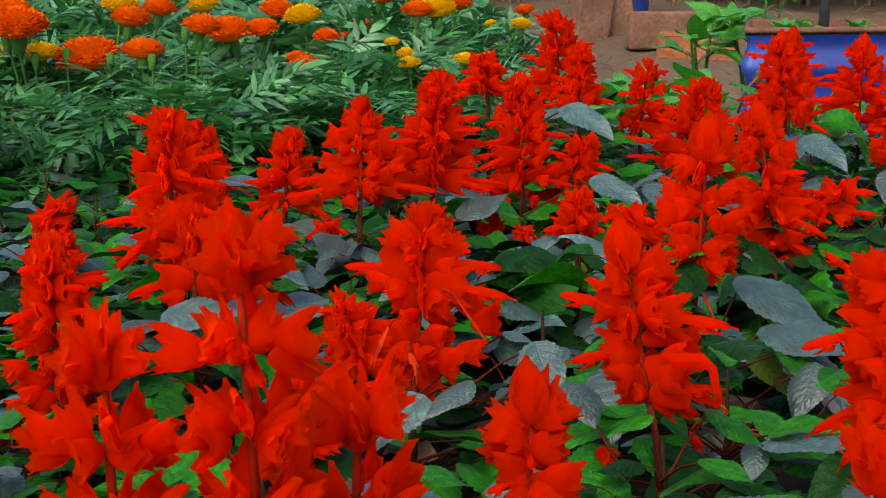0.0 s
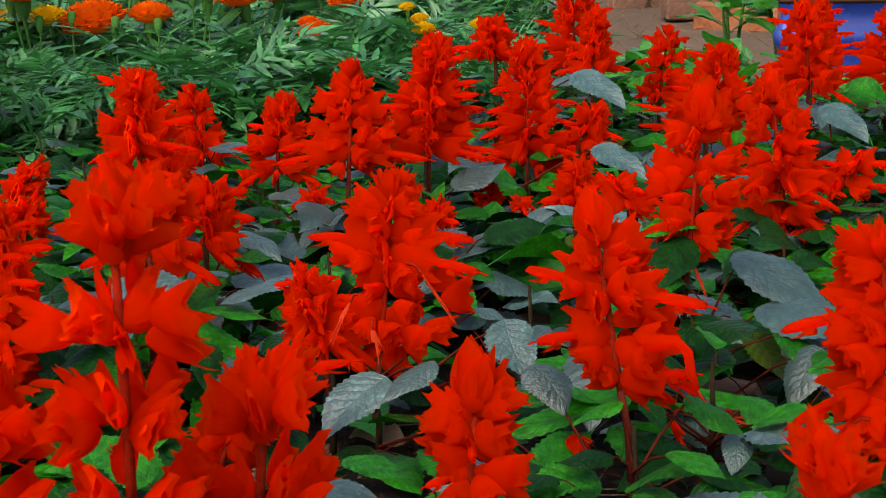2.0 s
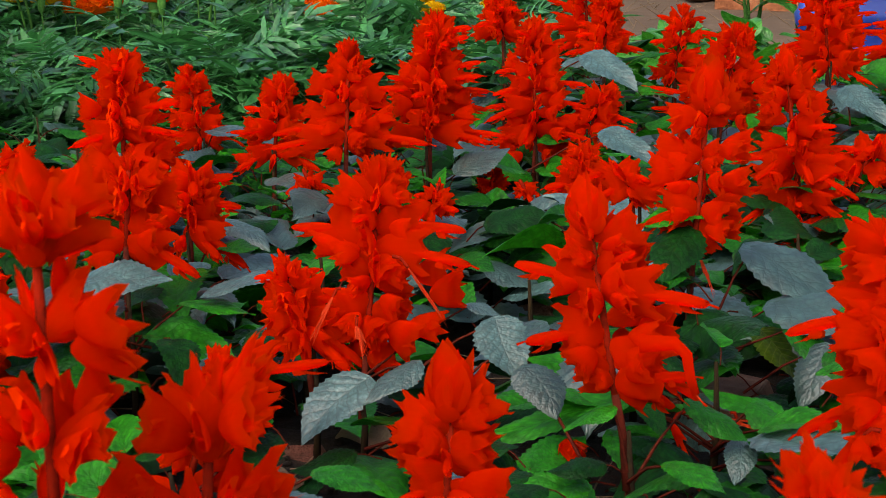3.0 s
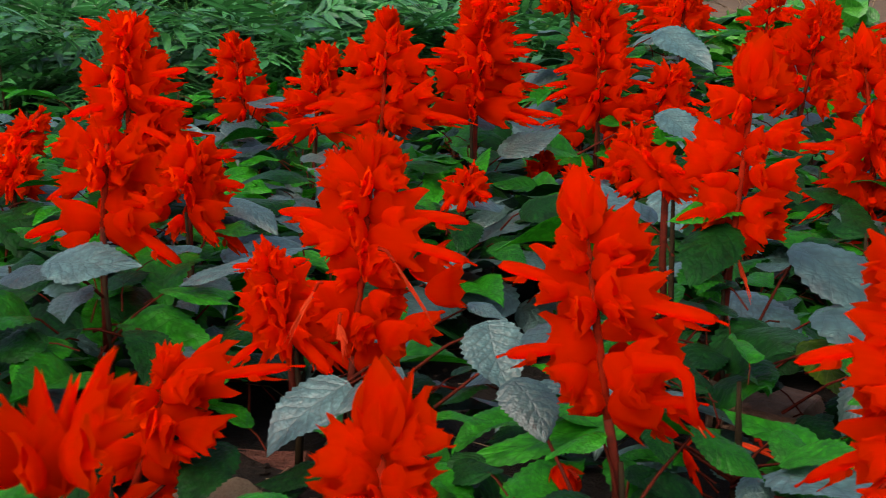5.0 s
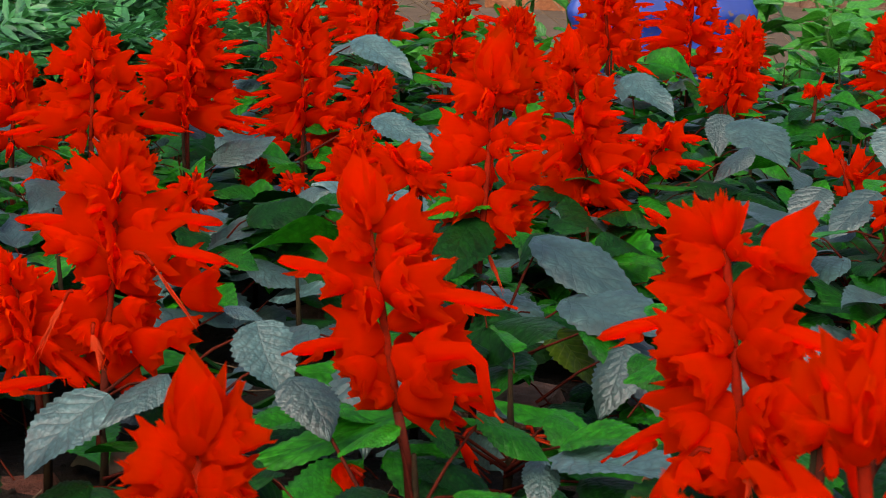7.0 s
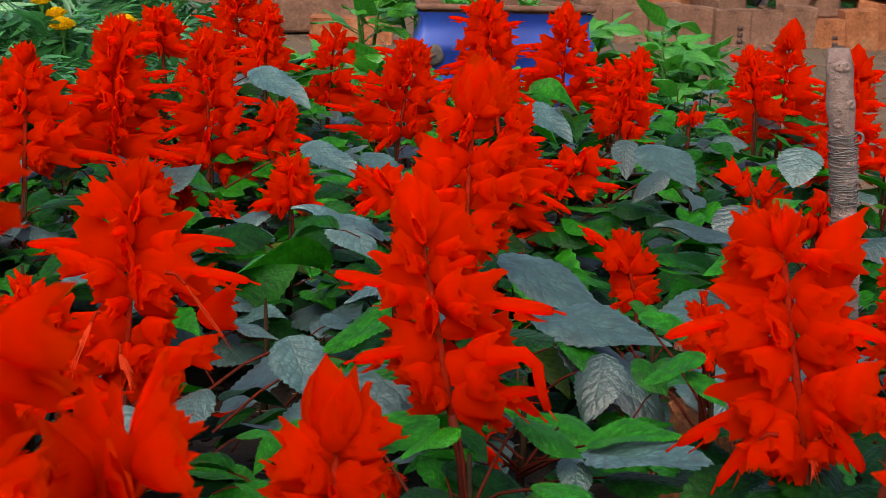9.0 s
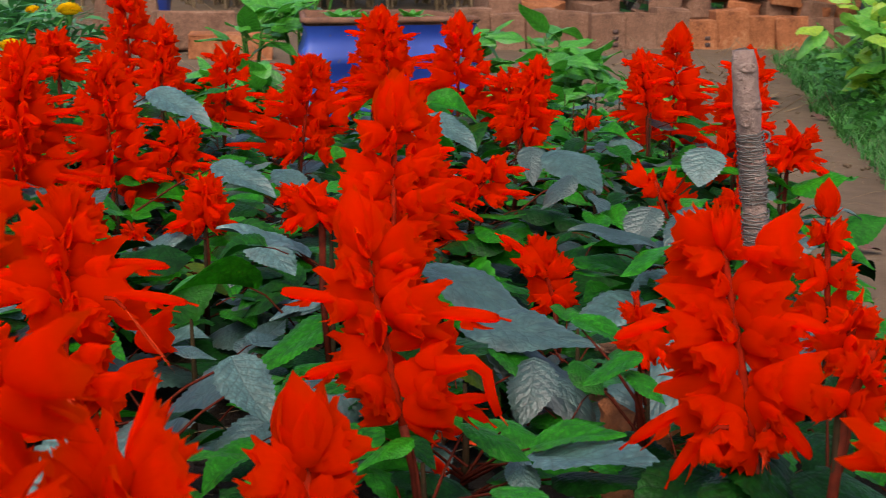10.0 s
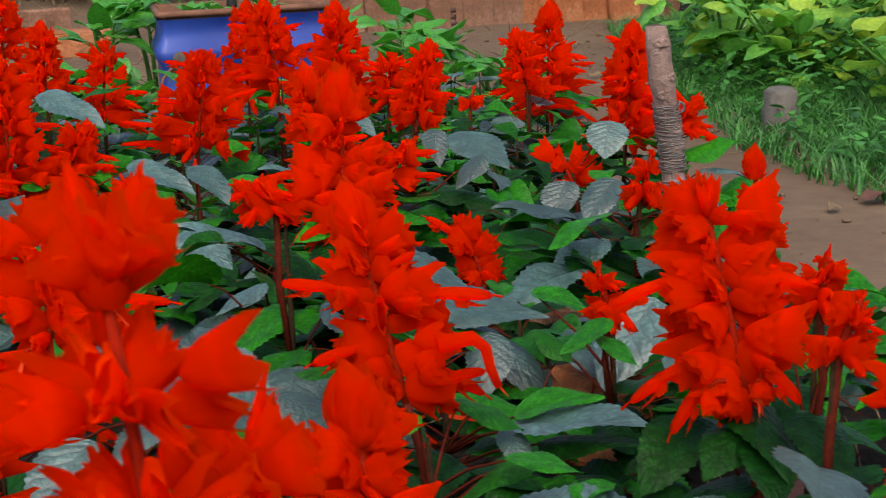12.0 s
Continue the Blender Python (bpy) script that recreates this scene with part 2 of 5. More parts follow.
def lathe(bm, profile, sides, wobble=0.0, close_top=False, rnd=random):
    rings = []
    for r, z in profile:
        rings.append([bm.verts.new((r * math.cos(a) * (1 + rnd.uniform(-wobble, wobble)), r * math.sin(a) * (1 + rnd.uniform(-wobble, wobble)), z)) for a in (2 * math.pi * k / sides for k in range(sides))])
    for a, b in zip(rings, rings[1:]):
        for k in range(sides):
            bm.faces.new((a[k], a[(k + 1) % sides], b[(k + 1) % sides], b[k]))
    if close_top:
        bm.faces.new(rings[-1])
    return rings


def leaf_mesh(name, mat, seed, width=0.62, teeth=1, droop=0.25, fold=0.12, arch=0.22, nu=26, nv=4, tip=1.0, wave=0.045, stalk=None):
    """An ovate leaf one unit long, from the origin along +y, its face up (+z), with toothed edges that bend down."""
    rnd = random.Random(seed)
    bm = bmesh.new()
    uvl = bm.loops.layers.uv.new("UVMap")
    ph, ph2, tw, side_bend = rnd.uniform(0, 6), rnd.uniform(0, 6), rnd.uniform(-0.35, 0.35), rnd.uniform(-0.08, 0.08)
    peak = 0.5 / (0.5 + tip)
    top = peak ** 0.5 * (1 - peak) ** tip
    grid, spot = [], {}
    for i in range(nu + 1):
        u = i / nu
        half = 0.5 * width * (u ** 0.5 * (1 - u) ** tip / top) + 0.003
        row = []
        for j in range(nv + 1):
            s = 2 * j / nv - 1
            edge = half
            if teeth and 0 < i < nu and abs(s) > 0.99:
                edge *= 1.0 + (0.055 if i % 2 else -0.055)
            x = s * edge + side_bend * math.sin(math.pi * u)
            z = half * (2 * fold * abs(s) - 2 * arch * abs(s) ** 2.5) - droop * u * u
            z += wave * (math.sin(7 * u + ph) * (s > 0) + math.sin(8 * u + ph2) * (s < 0)) * s * s * min(1, 3 * u)
            z += tw * s * half * u
            v = bm.verts.new((x, u * (1 - 0.25 * droop * u) - 0.10 * width * s * s * (1 - u) ** 3, z))
            spot[v] = (u, 0.5 + 0.5 * s)
            row.append(v)
        grid.append(row)
    for a, b in zip(grid, grid[1:]):
        for j in range(nv):
            f = bm.faces.new((a[j], a[j + 1], b[j + 1], b[j]))
            for lp in f.loops:
                lp[uvl].uv = spot[lp.vert]
    if stalk is None:
        return coat(mesh_of(name, bm), mat)
    blade = len(bm.faces)
    tube(bm, [(0, 0.03, -0.004), (0, -0.16, -0.03), (0, -0.40, -0.16)], [0.008, 0.011, 0.013], 5, False)
    bm.faces.ensure_lookup_table()
    for f in bm.faces[blade:]:
        f.material_index = 1
    return coat(mesh_of(name, bm), mat, stalk)


def cup(bm, length, radius, sides, profile, lobes, depth, bend=0.0, flat=1.0, ribs=0.0, ph=0.0, x0=0.0, flare=0.0):
    """A tube along +z that opens into pointed lobes."""
    rings = []
    n = len(profile)
    for i, (f, r) in enumerate(profile):
        ring = []
        for k in range(sides):
            a = 2 * math.pi * k / sides + ph
            w = 0.5 + 0.5 * math.cos(lobes * a)
            rr = radius * r * (1 + ribs * math.cos(sides / 2 * a))
            z = length * f
            if i == n - 1:
                z += depth * length * (w - 0.4)
                rr *= 1 + flare * w
            elif i == n - 2:
                z += 0.35 * depth * length * (w - 0.4)
            x, y = rr * math.cos(a), rr * math.sin(a) * flat
            y += bend * (z / max(length, 1e-6)) ** 2 * length
            ring.append(bm.verts.new((x + x0, y, z)))
        rings.append(ring)
    for a, b in zip(rings, rings[1:]):
        for k in range(sides):
            bm.faces.new((a[k], a[(k + 1) % sides], b[(k + 1) % sides], b[k]))
    return rings


def petal(bm, base, way, up, length, width, curl, teeth=0.0, rnd=random, nu=4):
    """A pointed bract or petal, cupped and curled towards up."""
    z, u = Vector(way).normalized(), Vector(up).normalized()
    x = z.cross(u).normalized()
    u = x.cross(z)
    rows = []
    for i in range(nu + 1):
        f = i / nu
        half = width * 0.5 * math.sin(math.pi * (0.12 + 0.88 * f) ** 0.8) + 0.0002
        c = Vector(base) + z * (length * f * (1 - 0.15 * abs(curl) * f)) + u * (curl * length * f * f)
        side = []
        for s in (-1, -0.5, 0, 0.5, 1):
            jag = teeth * rnd.uniform(-1, 1) * length * f
            side.append(bm.verts.new(c + x * (s * half) + u * (0.35 * half * s * s) + z * jag))
        rows.append(side)
    for a, b in zip(rows, rows[1:]):
        for j in range(4):
            bm.faces.new((a[j], a[j + 1], b[j + 1], b[j]))


# ---- salvia parts ----
def bell(bm, rnd, length, wide, teeth, depth=0.28, cleft=0.2):
    """A two-lipped bell along +z, narrow at its foot and flaring to a mouth cut into sharp teeth, its lips up and down the x axis."""
    sides = 4 * teeth
    flat, bend = rnd.uniform(0.38, 0.58), rnd.uniform(-0.12, 0.16)
    tips = [rnd.uniform(0.45, 1.0) * depth for _ in range(teeth)]
    hood = rnd.uniform(0.0, 0.14)
    rings = []
    for i, (f, r) in enumerate(((0.0, 0.12), (0.08, 0.34), (0.24, 0.60), (0.46, 0.78), (0.70, 0.90), (0.88, 0.97), (1.0, 1.04))):
        ring = []
        for k in range(sides):
            a = 2 * math.pi * k / sides
            w = (0.0, 0.42, 1.0, 0.42)[k % 4]
            rr = wide * r * (1 + 0.05 * f * math.cos(teeth * a)) * rnd.uniform(0.97, 1.03)
            z = length * f
            if i >= 4:
                g = (i - 3) / 3
                z += length * g * (hood * math.cos(a) - cleft * math.sin(a) ** 4)
            if i == 6:
                z += length * (tips[k // 4] * w - 0.04)
                rr *= 1 + 0.16 * w
            y = rr * math.sin(a) * flat * (1 - 0.68 * f * f)
            ring.append(bm.verts.new((rr * math.cos(a) + bend * f * f * length, y, z)))
        rings.append(ring)
    for a, b in zip(rings, rings[1:]):
        for k in range(sides):
            bm.faces.new((a[k], a[(k + 1) % sides], b[(k + 1) % sides], b[k]))
    throat = bm.verts.new((bend * 0.3 * length, 0, 0.52 * length))
    for k in range(sides):
        bm.faces.new((rings[4][k], rings[4][(k + 1) % sides], throat))


def calyx_mesh(seed, broad=False):
    rnd = random.Random(seed)
    bm = bmesh.new()
    if broad:
        bell(bm, rnd, 0.78, rnd.uniform(0.34, 0.42), rnd.choice((4, 5, 5)), 0.50, 0.14)
    else:
        bell(bm, rnd, 0.84, rnd.uniform(0.34, 0.44), rnd.choice((7, 8, 9)), 0.19, 0.10)
    for k in range(rnd.choice((2, 3))):
        a = rnd.uniform(0, 6.3)
        petal(bm, (0.06 * math.cos(a), 0.04 * math.sin(a), 0.45), (0.35 * math.cos(a), 0.25 * math.sin(a), 1), (math.cos(a), math.sin(a), 0.2), rnd.uniform(0.36, 0.58), 0.22, rnd.uniform(-0.1, 0.25), 0.06, rnd)
    for v in bm.verts:
        v.co += Vector([rnd.uniform(-0.007, 0.007) for _ in range(3)])
    return coat(mesh_of("floret", bm), RED)


def corolla_mesh(seed):
    """A calyx with a long tube that ends in a blunt hood and a small hanging lip."""
    rnd = random.Random(seed)
    bm = bmesh.new()
    bell(bm, rnd, rnd.uniform(0.50, 0.62), 0.36, rnd.choice((5, 6, 7)), 0.28, 0.10)
    bmesh.ops.rotate(bm, verts=bm.verts[:], cent=(0, 0, 0), matrix=Matrix.Rotation(math.pi / 2, 3, 'Z'))
    bend = rnd.uniform(-0.30, 0.05)
    tubep = [(0.1, 0.5), (0.35, 0.72), (0.55, 0.84), (0.70, 0.96), (0.82, 0.95), (0.92, 0.82), (1.0, 0.62)]
    ln = rnd.uniform(0.9, 1.0)
    rings = cup(bm, ln, 0.108, 12, tubep, 2, 0.05, bend, 0.8, 0.05, 1.57)
    bm.faces.new(rings[-1])
    e = Vector((0, bend * ln * 0.60, 0.76 * ln))
    way = Vector((0, 2 * bend * 0.8, 1)).normalized()
    petal(bm, e + Vector((0, -0.05, 0)), way + Vector((0, -0.9, 0)), (0, -1, 0.2), 0.26, 0.20, -0.2, 0.05, rnd, 3)
    for s in (-1, 1):
        petal(bm, e + Vector((0.07 * s, -0.05, -0.05)), way + Vector((0.4 * s, -0.6, 0)), (s, -0.4, 0), 0.16, 0.12, 0.3, 0.04, rnd, 3)
    if rnd.random() < 0.6:
        q = e + way * 0.2
        tube(bm, [q, q + way * 0.08, q + way * 0.16 + Vector((0, -0.02, 0))], [0.014, 0.012, 0.016], 5)
    for v in bm.verts:
        v.co += Vector([rnd.uniform(-0.005, 0.005) for _ in range(3)])
    return coat(mesh_of("floret", bm), RED)


def bud_mesh(seed):
    """The unopened top of a spike: broad pointed bracts folded over one another, with a ring of spreading ones, one unit tall."""
    rnd = random.Random(seed)
    bm = bmesh.new()
    lean = Vector((rnd.uniform(-0.08, 0.08), rnd.uniform(-0.08, 0.08), 0))
    lathe(bm, [(0.05, -0.12), (0.18, 0.0), (0.25, 0.2), (0.25, 0.42), (0.18, 0.6), (0.03, 0.72)], 12, 0.04, False, rnd)
    for ring, (n, z, r, out, ln, wd, curl) in enumerate(((3, 0.0, 0.15, 0.16, 1.04, 0.80, 0.20), (4, -0.02, 0.19, 0.24, 0.92, 0.66, 0.18), (4, -0.06, 0.18, 0.46, 0.60, 0.44, 0.10), (4, -0.12, 0.16, 1.0, 0.44, 0.34, 0.06))):
        turn = rnd.uniform(0, 6.3)
        for k in range(n):
            q = turn + 2 * math.pi * k / n + rnd.uniform(-0.25, 0.25)
            o = Vector((math.cos(q), math.sin(q), 0))
            petal(bm, o * r + Vector((0, 0, z)), o * out * rnd.uniform(0.8, 1.15) + lean + Vector((0, 0, 1)), -o, ln * rnd.uniform(0.86, 1.08), wd, curl * rnd.uniform(0.6, 1.3), 0.02, rnd, 7)
    return coat(mesh_of("bud", bm), RED)


def spent_mesh(seed):
    """A faded, shrivelled floret with frayed ends, one unit long."""
    rnd = random.Random(seed)
    bm = bmesh.new()
    bell(bm, rnd, 0.4, 0.2, 5, 0.3)
    for k in range(9):
        w = Vector((rnd.uniform(-0.25, 0.25), rnd.uniform(-0.25, 0.25), 1))
        petal(bm, (rnd.uniform(-0.06, 0.06), rnd.uniform(-0.06, 0.06), 0.2), w, (rnd.uniform(-1, 1), rnd.uniform(-1, 1), 0.2), rnd.uniform(0.5, 0.85), 0.09, rnd.uniform(-0.2, 0.3), 0.02, rnd, 5)
    return coat(mesh_of("floret", bm), FADED)


SPENT = [spent_mesh(90 + k) for k in range(2)]
CALYX = [calyx_mesh(100 + k) for k in range(14)]
BROAD_CALYX = [calyx_mesh(130 + k, True) for k in range(6)]
COROLLA = [corolla_mesh(200 + k) for k in range(10)]
BUD = [bud_mesh(300 + k) for k in range(6)]
SKY_SHEEN = [leaf_mesh("leaf", SKY_SHEEN_LEAF, 400 + k, width=(0.66, 0.74, 0.6, 0.7, 0.64, 0.76)[k % 6], droop=(0.12, 0.28, 0.05, 0.4, 0.2, 0.1)[k % 6], fold=(0.3, 0.15, 0.4, 0.2, 0.05, 0.25)[k % 6], stalk=STALK) for k in range(8)]
GREEN = [leaf_mesh("leaf", GREEN_LEAF, 430 + k, width=(0.6, 0.52, 0.66, 0.56)[k % 4], droop=(0.22, 0.12, 0.35, 0.05)[k % 4], fold=(0.4, 0.25, 0.5, 0.1)[k % 4], stalk=STALK) for k in range(6)]
LEAF = SKY_SHEEN + GREEN
SHADED = [leaf_mesh("leaf", SHADED_LEAF, 470 + k, width=(0.66, 0.56, 0.7, 0.6)[k], droop=(0.35, 0.2, 0.5, 0.1)[k], fold=(0.2, 0.1, 0.3, 0.0)[k], stalk=STALK) for k in range(4)]
WIDE = {key: [leaf_mesh("leaf", mat, 480 + 5 * q + k, width=0.68, droop=(0.10, 0.2, 0.14)[k], fold=(0.10, 0.04, 0.14)[k], arch=(0.10, 0.14, 0.08)[k], wave=0.03, nv=6) for k in range(3)] for q, (key, mat) in enumerate((('s', SKY_SHEEN_LEAF), ('g', GREEN_LEAF), ('d', SHADED_LEAF), ('y', YELLOW_LEAF)))}


def bed_edge(y):
    return 0.50 + 0.36 * (y - 0.9)


def bed_height(x, y):
    """The raised bed slopes down away from the camera and at its edge beside the path."""
    z = float(np.interp(y, [-2, 0.7, 0.95, 1.25, 1.9, 2.6, 3.4], [0.20, 0.20, 0.165, 0.125, 0.085, 0.04, 0.0]))
    side = max(0.0, min(1.0, (bed_edge(y) + 0.16 - x) / 0.16))
    return z * side * side * (3 - 2 * side)


# bare spots between the plants, with stems and soil showing
GAPS = [Vector(p) for p in ((0.206, 0.857, 0.234), (0.206, 0.917, 0.224), (0.048, 1.021, 0.224), (0.068, 0.968, 0.228), (-0.031, 0.85, 0.23), (0.058, 0.894, 0.259), (0.048, 0.995, 0.251), (0.052, 0.893, 0.245), (0.147, 1.069, 0.271), (0.202, 0.755, 0.26), (-0.026, 0.774, 0.249), (-0.061, 1.048, 0.266), (-0.10, 0.80, 0.215), (-0.06, 0.80, 0.215), (0.167, 0.897, 0.294), (0.235, 0.650, 0.250), (0.272, 0.655, 0.245), (-0.050, 0.650, 0.255), (-0.058, 0.738, 0.221))]


loose = []


def add_leaf(plant, base, azim, rise, length, rnd, meshes=LEAF, roll=0.0):
    """A leaf on a plant, from a point in the world, pointing along azim and rising by rise radians."""
    way = Vector((math.cos(azim) * math.cos(rise), math.sin(azim) * math.cos(rise), math.sin(rise)))
    side = way.cross(Vector((0, 0, 1))).normalized()
    face = side.cross(way)
    r = Matrix((side, way, face)).transposed().to_4x4()
    s = length
    m = Matrix.Translation(Vector(base) - plant.location) @ r @ Matrix.Rotation(roll, 4, 'Y') @ Matrix.Diagonal((s * rnd.uniform(0.85, 1.15), s, s, 1))
    ob = put("leaf", rnd.choice(meshes), plant, m)
    loose.append((ob, Vector(base) + way * length * 0.5))
    return ob


def salvia_plant(x, y, label, leaves, top, seed, size=0.062, low=0.02):
    """The empty at the foot of a plant, its branching stem and its leaves."""
    rnd = random.Random(seed)
    foot = Vector((x, y, bed_height(x, y)))
    plant = tagged(new("salvia_plant"), label, "flower plant", "salvias in the bed")
    plant.location = foot
    bm = bmesh.new()
    height = max(0.03, top - foot.z)
    tube(bm, [(0, 0, -0.02), (0.002, 0.001, height * 0.5), (0, 0, height)], [0.0024, 0.0018, 0.0009], 6)
    for k in range(leaves):
        f = low + (1 - low) * (k + rnd.random()) / leaves
        az = k * 2.4 + rnd.uniform(-0.4, 0.4)
        z = height * min(1.0, 0.3 + 0.65 * f)
        reach = rnd.uniform(0.012, 0.062) * (1.25 - 0.6 * f)
        b = Vector((reach * math.cos(az), reach * math.sin(az), z))
        if min((foot + b - g).length for g in GAPS) < 0.05:
            continue
        add_leaf(plant, foot + b, az + rnd.uniform(-0.3, 0.3), rnd.uniform(-0.18, 0.42), size * rnd.uniform(0.55, 1.15) * (1.15 - 0.35 * f), rnd, rnd.choices((SKY_SHEEN, GREEN, SHADED), (25, 53, 22))[0], rnd.uniform(-0.4, 0.4))
    part("stem", bm, BROWN_STEM, plant)
    return plant


def flower_spike(plant, base, tip, reach, whorls, top, seed, arms=()):
    """A spike of whorls of florets. arms: florets of its own, as azimuth, height, length, rise and kind."""
    rnd = random.Random(seed)
    base, tip = Vector(base) - plant.location, Vector(tip) - plant.location
    axis = tip - base
    cups = BROAD_CALYX if base.y + plant.location.y < 0.56 else CALYX
    near = cups is BROAD_CALYX
    up = axis.normalized()
    crown = base + axis * {'bud': 0.745, 'large_bud': 0.57}.get(top, 0.82)
    bm = bmesh.new()
    tube(bm, [base - up * 0.004, base + axis * 0.3, base + axis * 0.6, crown], [0.0018, 0.0017, 0.0016, 0.0012], 7)
    spike = part("flower_spike", bm, RED_STEM, plant, "upright spike of bright red florets")
    bm = bmesh.new()
    low = Vector((0, 0, max(0.01, 0.4 * base.z)))
    tube(bm, [low, low.lerp(base, 0.5) + Vector((rnd.uniform(-0.003, 0.003), rnd.uniform(-0.003, 0.003), 0)), base - up * 0.003], [0.0019, 0.0019, 0.0019], 7)
    part("stalk", bm, STALK, plant)
    if near:
        gap, drop = 0.027, 0.0
        while drop < axis.length + 0.01:
            spot, wide = tip - up * (0.016 + drop), reach * min(1.0, 0.8 + 8 * drop)
            turn, n = rnd.uniform(0, 6.3), 8 if drop == 0 else 12
            for k in range(n):
                az = turn + 2 * math.pi * k / n + rnd.uniform(-0.3, 0.3)
                rise = (rnd.uniform(0.5, 1.0) if drop == 0 else rnd.uniform(-0.1, 0.6))
                way = Vector((math.cos(az) * math.cos(rise), math.sin(az) * math.cos(rise), math.sin(rise)))
                ln = min(wide, 0.0208) * rnd.uniform(0.8, 1.1)
                w = ln * rnd.uniform(0.9, 1.1)
                put("floret", rnd.choice(BROAD_CALYX + CALYX[:5]), spike, aim(spot + way * max(0.0, wide * rnd.uniform(0.6, 1.08) - ln) + up * rnd.uniform(-0.003, 0.003), way, up, (w, w, ln), 1.57 + rnd.uniform(-0.5, 0.5)))
            drop += gap
        h = 0.02
        put("bud", rnd.choice(BUD), spike, aim(tip - up * h, up, (1, 0, 0), (h * 1.0, h * 1.0, h), rnd.uniform(0, 6)))
        return spike
    sag = rnd.uniform(-0.35, 0.0)
    for az, f, ln, rise, kind in arms:
        az, rise = radians(az), radians(rise)
        way = Vector((math.cos(az) * math.cos(rise), math.sin(az) * math.cos(rise), math.sin(rise)))
        root = base + axis * f
        if kind == 'k':
            wide = min(ln, 0.030) * rnd.uniform(0.95, 1.12)
            put("floret", rnd.choice(COROLLA), spike, aim(root, way, up, (wide, wide, ln * 1.03), rnd.uniform(-0.3, 0.3)))
        else:
            size = min(ln, 0.0225 if near else 0.0205) * rnd.uniform(0.95, 1.08)
            wide = size * rnd.uniform(1.0, 1.25)
            put("floret", rnd.choice(cups), spike, aim(root + way * (ln - size), way + 0.15 * up, up, (wide, wide, size), 1.57 + rnd.uniform(-0.5, 0.5)))
        for q in range(2):
            a2, r2 = az + (-0.6, 0.6)[q] + rnd.uniform(-0.2, 0.2), rise + rnd.uniform(-0.5, 0.3)
            way = Vector((math.cos(a2) * math.cos(r2), math.sin(a2) * math.cos(r2), math.sin(r2)))
            size = min(ln, 0.0185) * rnd.uniform(0.75, 1.0)
            put("floret", rnd.choice(cups), spike, aim(root + way * max(0.0, 0.72 * min(ln, 0.034) - size) - up * 0.004 * q, way, up, (size * 1.15, size * 1.15, size), 1.57 + rnd.uniform(-0.7, 0.7)))
    if arms:
        reach *= 0.6
    if not arms:
        whorls = round(1.05 * whorls + 0.3)
    for w in range(whorls):
        f = w / whorls
        spot = base + axis * (f * (0.62 if top == 'large_bud' else 0.84) if arms else f * 0.92 - 0.05)
        ext = reach * (1.2 - 0.6 * f ** 1.4) if arms else reach * (1.34 - 0.78 * f ** 0.95)
        n = 3 if arms else 7 if top != 'tuft' or f > 0.7 else 8
        turn = rnd.uniform(0, 6.3)
        for k in range(n):
            az = turn + 2 * math.pi * k / n + rnd.uniform(-0.3, 0.3)
            rise = sag + (0.55 - sag) * f + rnd.uniform(-0.15, 0.18)
            way = Vector((math.cos(az) * math.cos(rise), math.sin(az) * math.cos(rise), math.sin(rise)))
            if arms and f < 0.4 and math.sin(az) < -0.3:
                continue
            at = spot + up * rnd.uniform(-0.003, 0.003)
            if rnd.random() < 0.46 * (1 - 0.6 * f):
                ln = ext * (rnd.uniform(0.85, 1.1) if arms else rnd.uniform(1.0, 1.28))
                wide = min(ln, 0.027) * rnd.uniform(0.95, 1.15)
                put("floret", rnd.choice(COROLLA), spike, aim(at, way, up, (wide, wide, ln), rnd.uniform(-0.4, 0.4)))
            else:
                ln = min(ext * 0.9, 0.021 * rnd.uniform(0.85, 1.1))
                wide = ln * rnd.uniform(0.9, 1.1)
                at += way * max(0.0, ext * rnd.uniform(0.45, 0.92) - ln)
                put("floret", rnd.choice(cups), spike, aim(at, way, up, (wide, wide, ln), 1.57 + rnd.uniform(-0.35, 0.35)))
    h = (tip - crown).length
    if top != 'tuft':
        put("bud", rnd.choice(BUD), spike, aim(crown, up, (1, 0, 0), (h * 1.1, h * 1.1, h * 1.02), rnd.uniform(0, 6)))
    else:
        for k in range(5):
            az = 2 * math.pi * k / 5 + rnd.uniform(-0.4, 0.4)
            way = up + 0.35 * Vector((math.cos(az), math.sin(az), 0))
            put("floret", rnd.choice(cups), spike, aim(crown - up * 0.004, way, (1, 0, 0), (h * 0.95, h * 0.95, h * 1.15), rnd.uniform(0, 6)))
    return spike

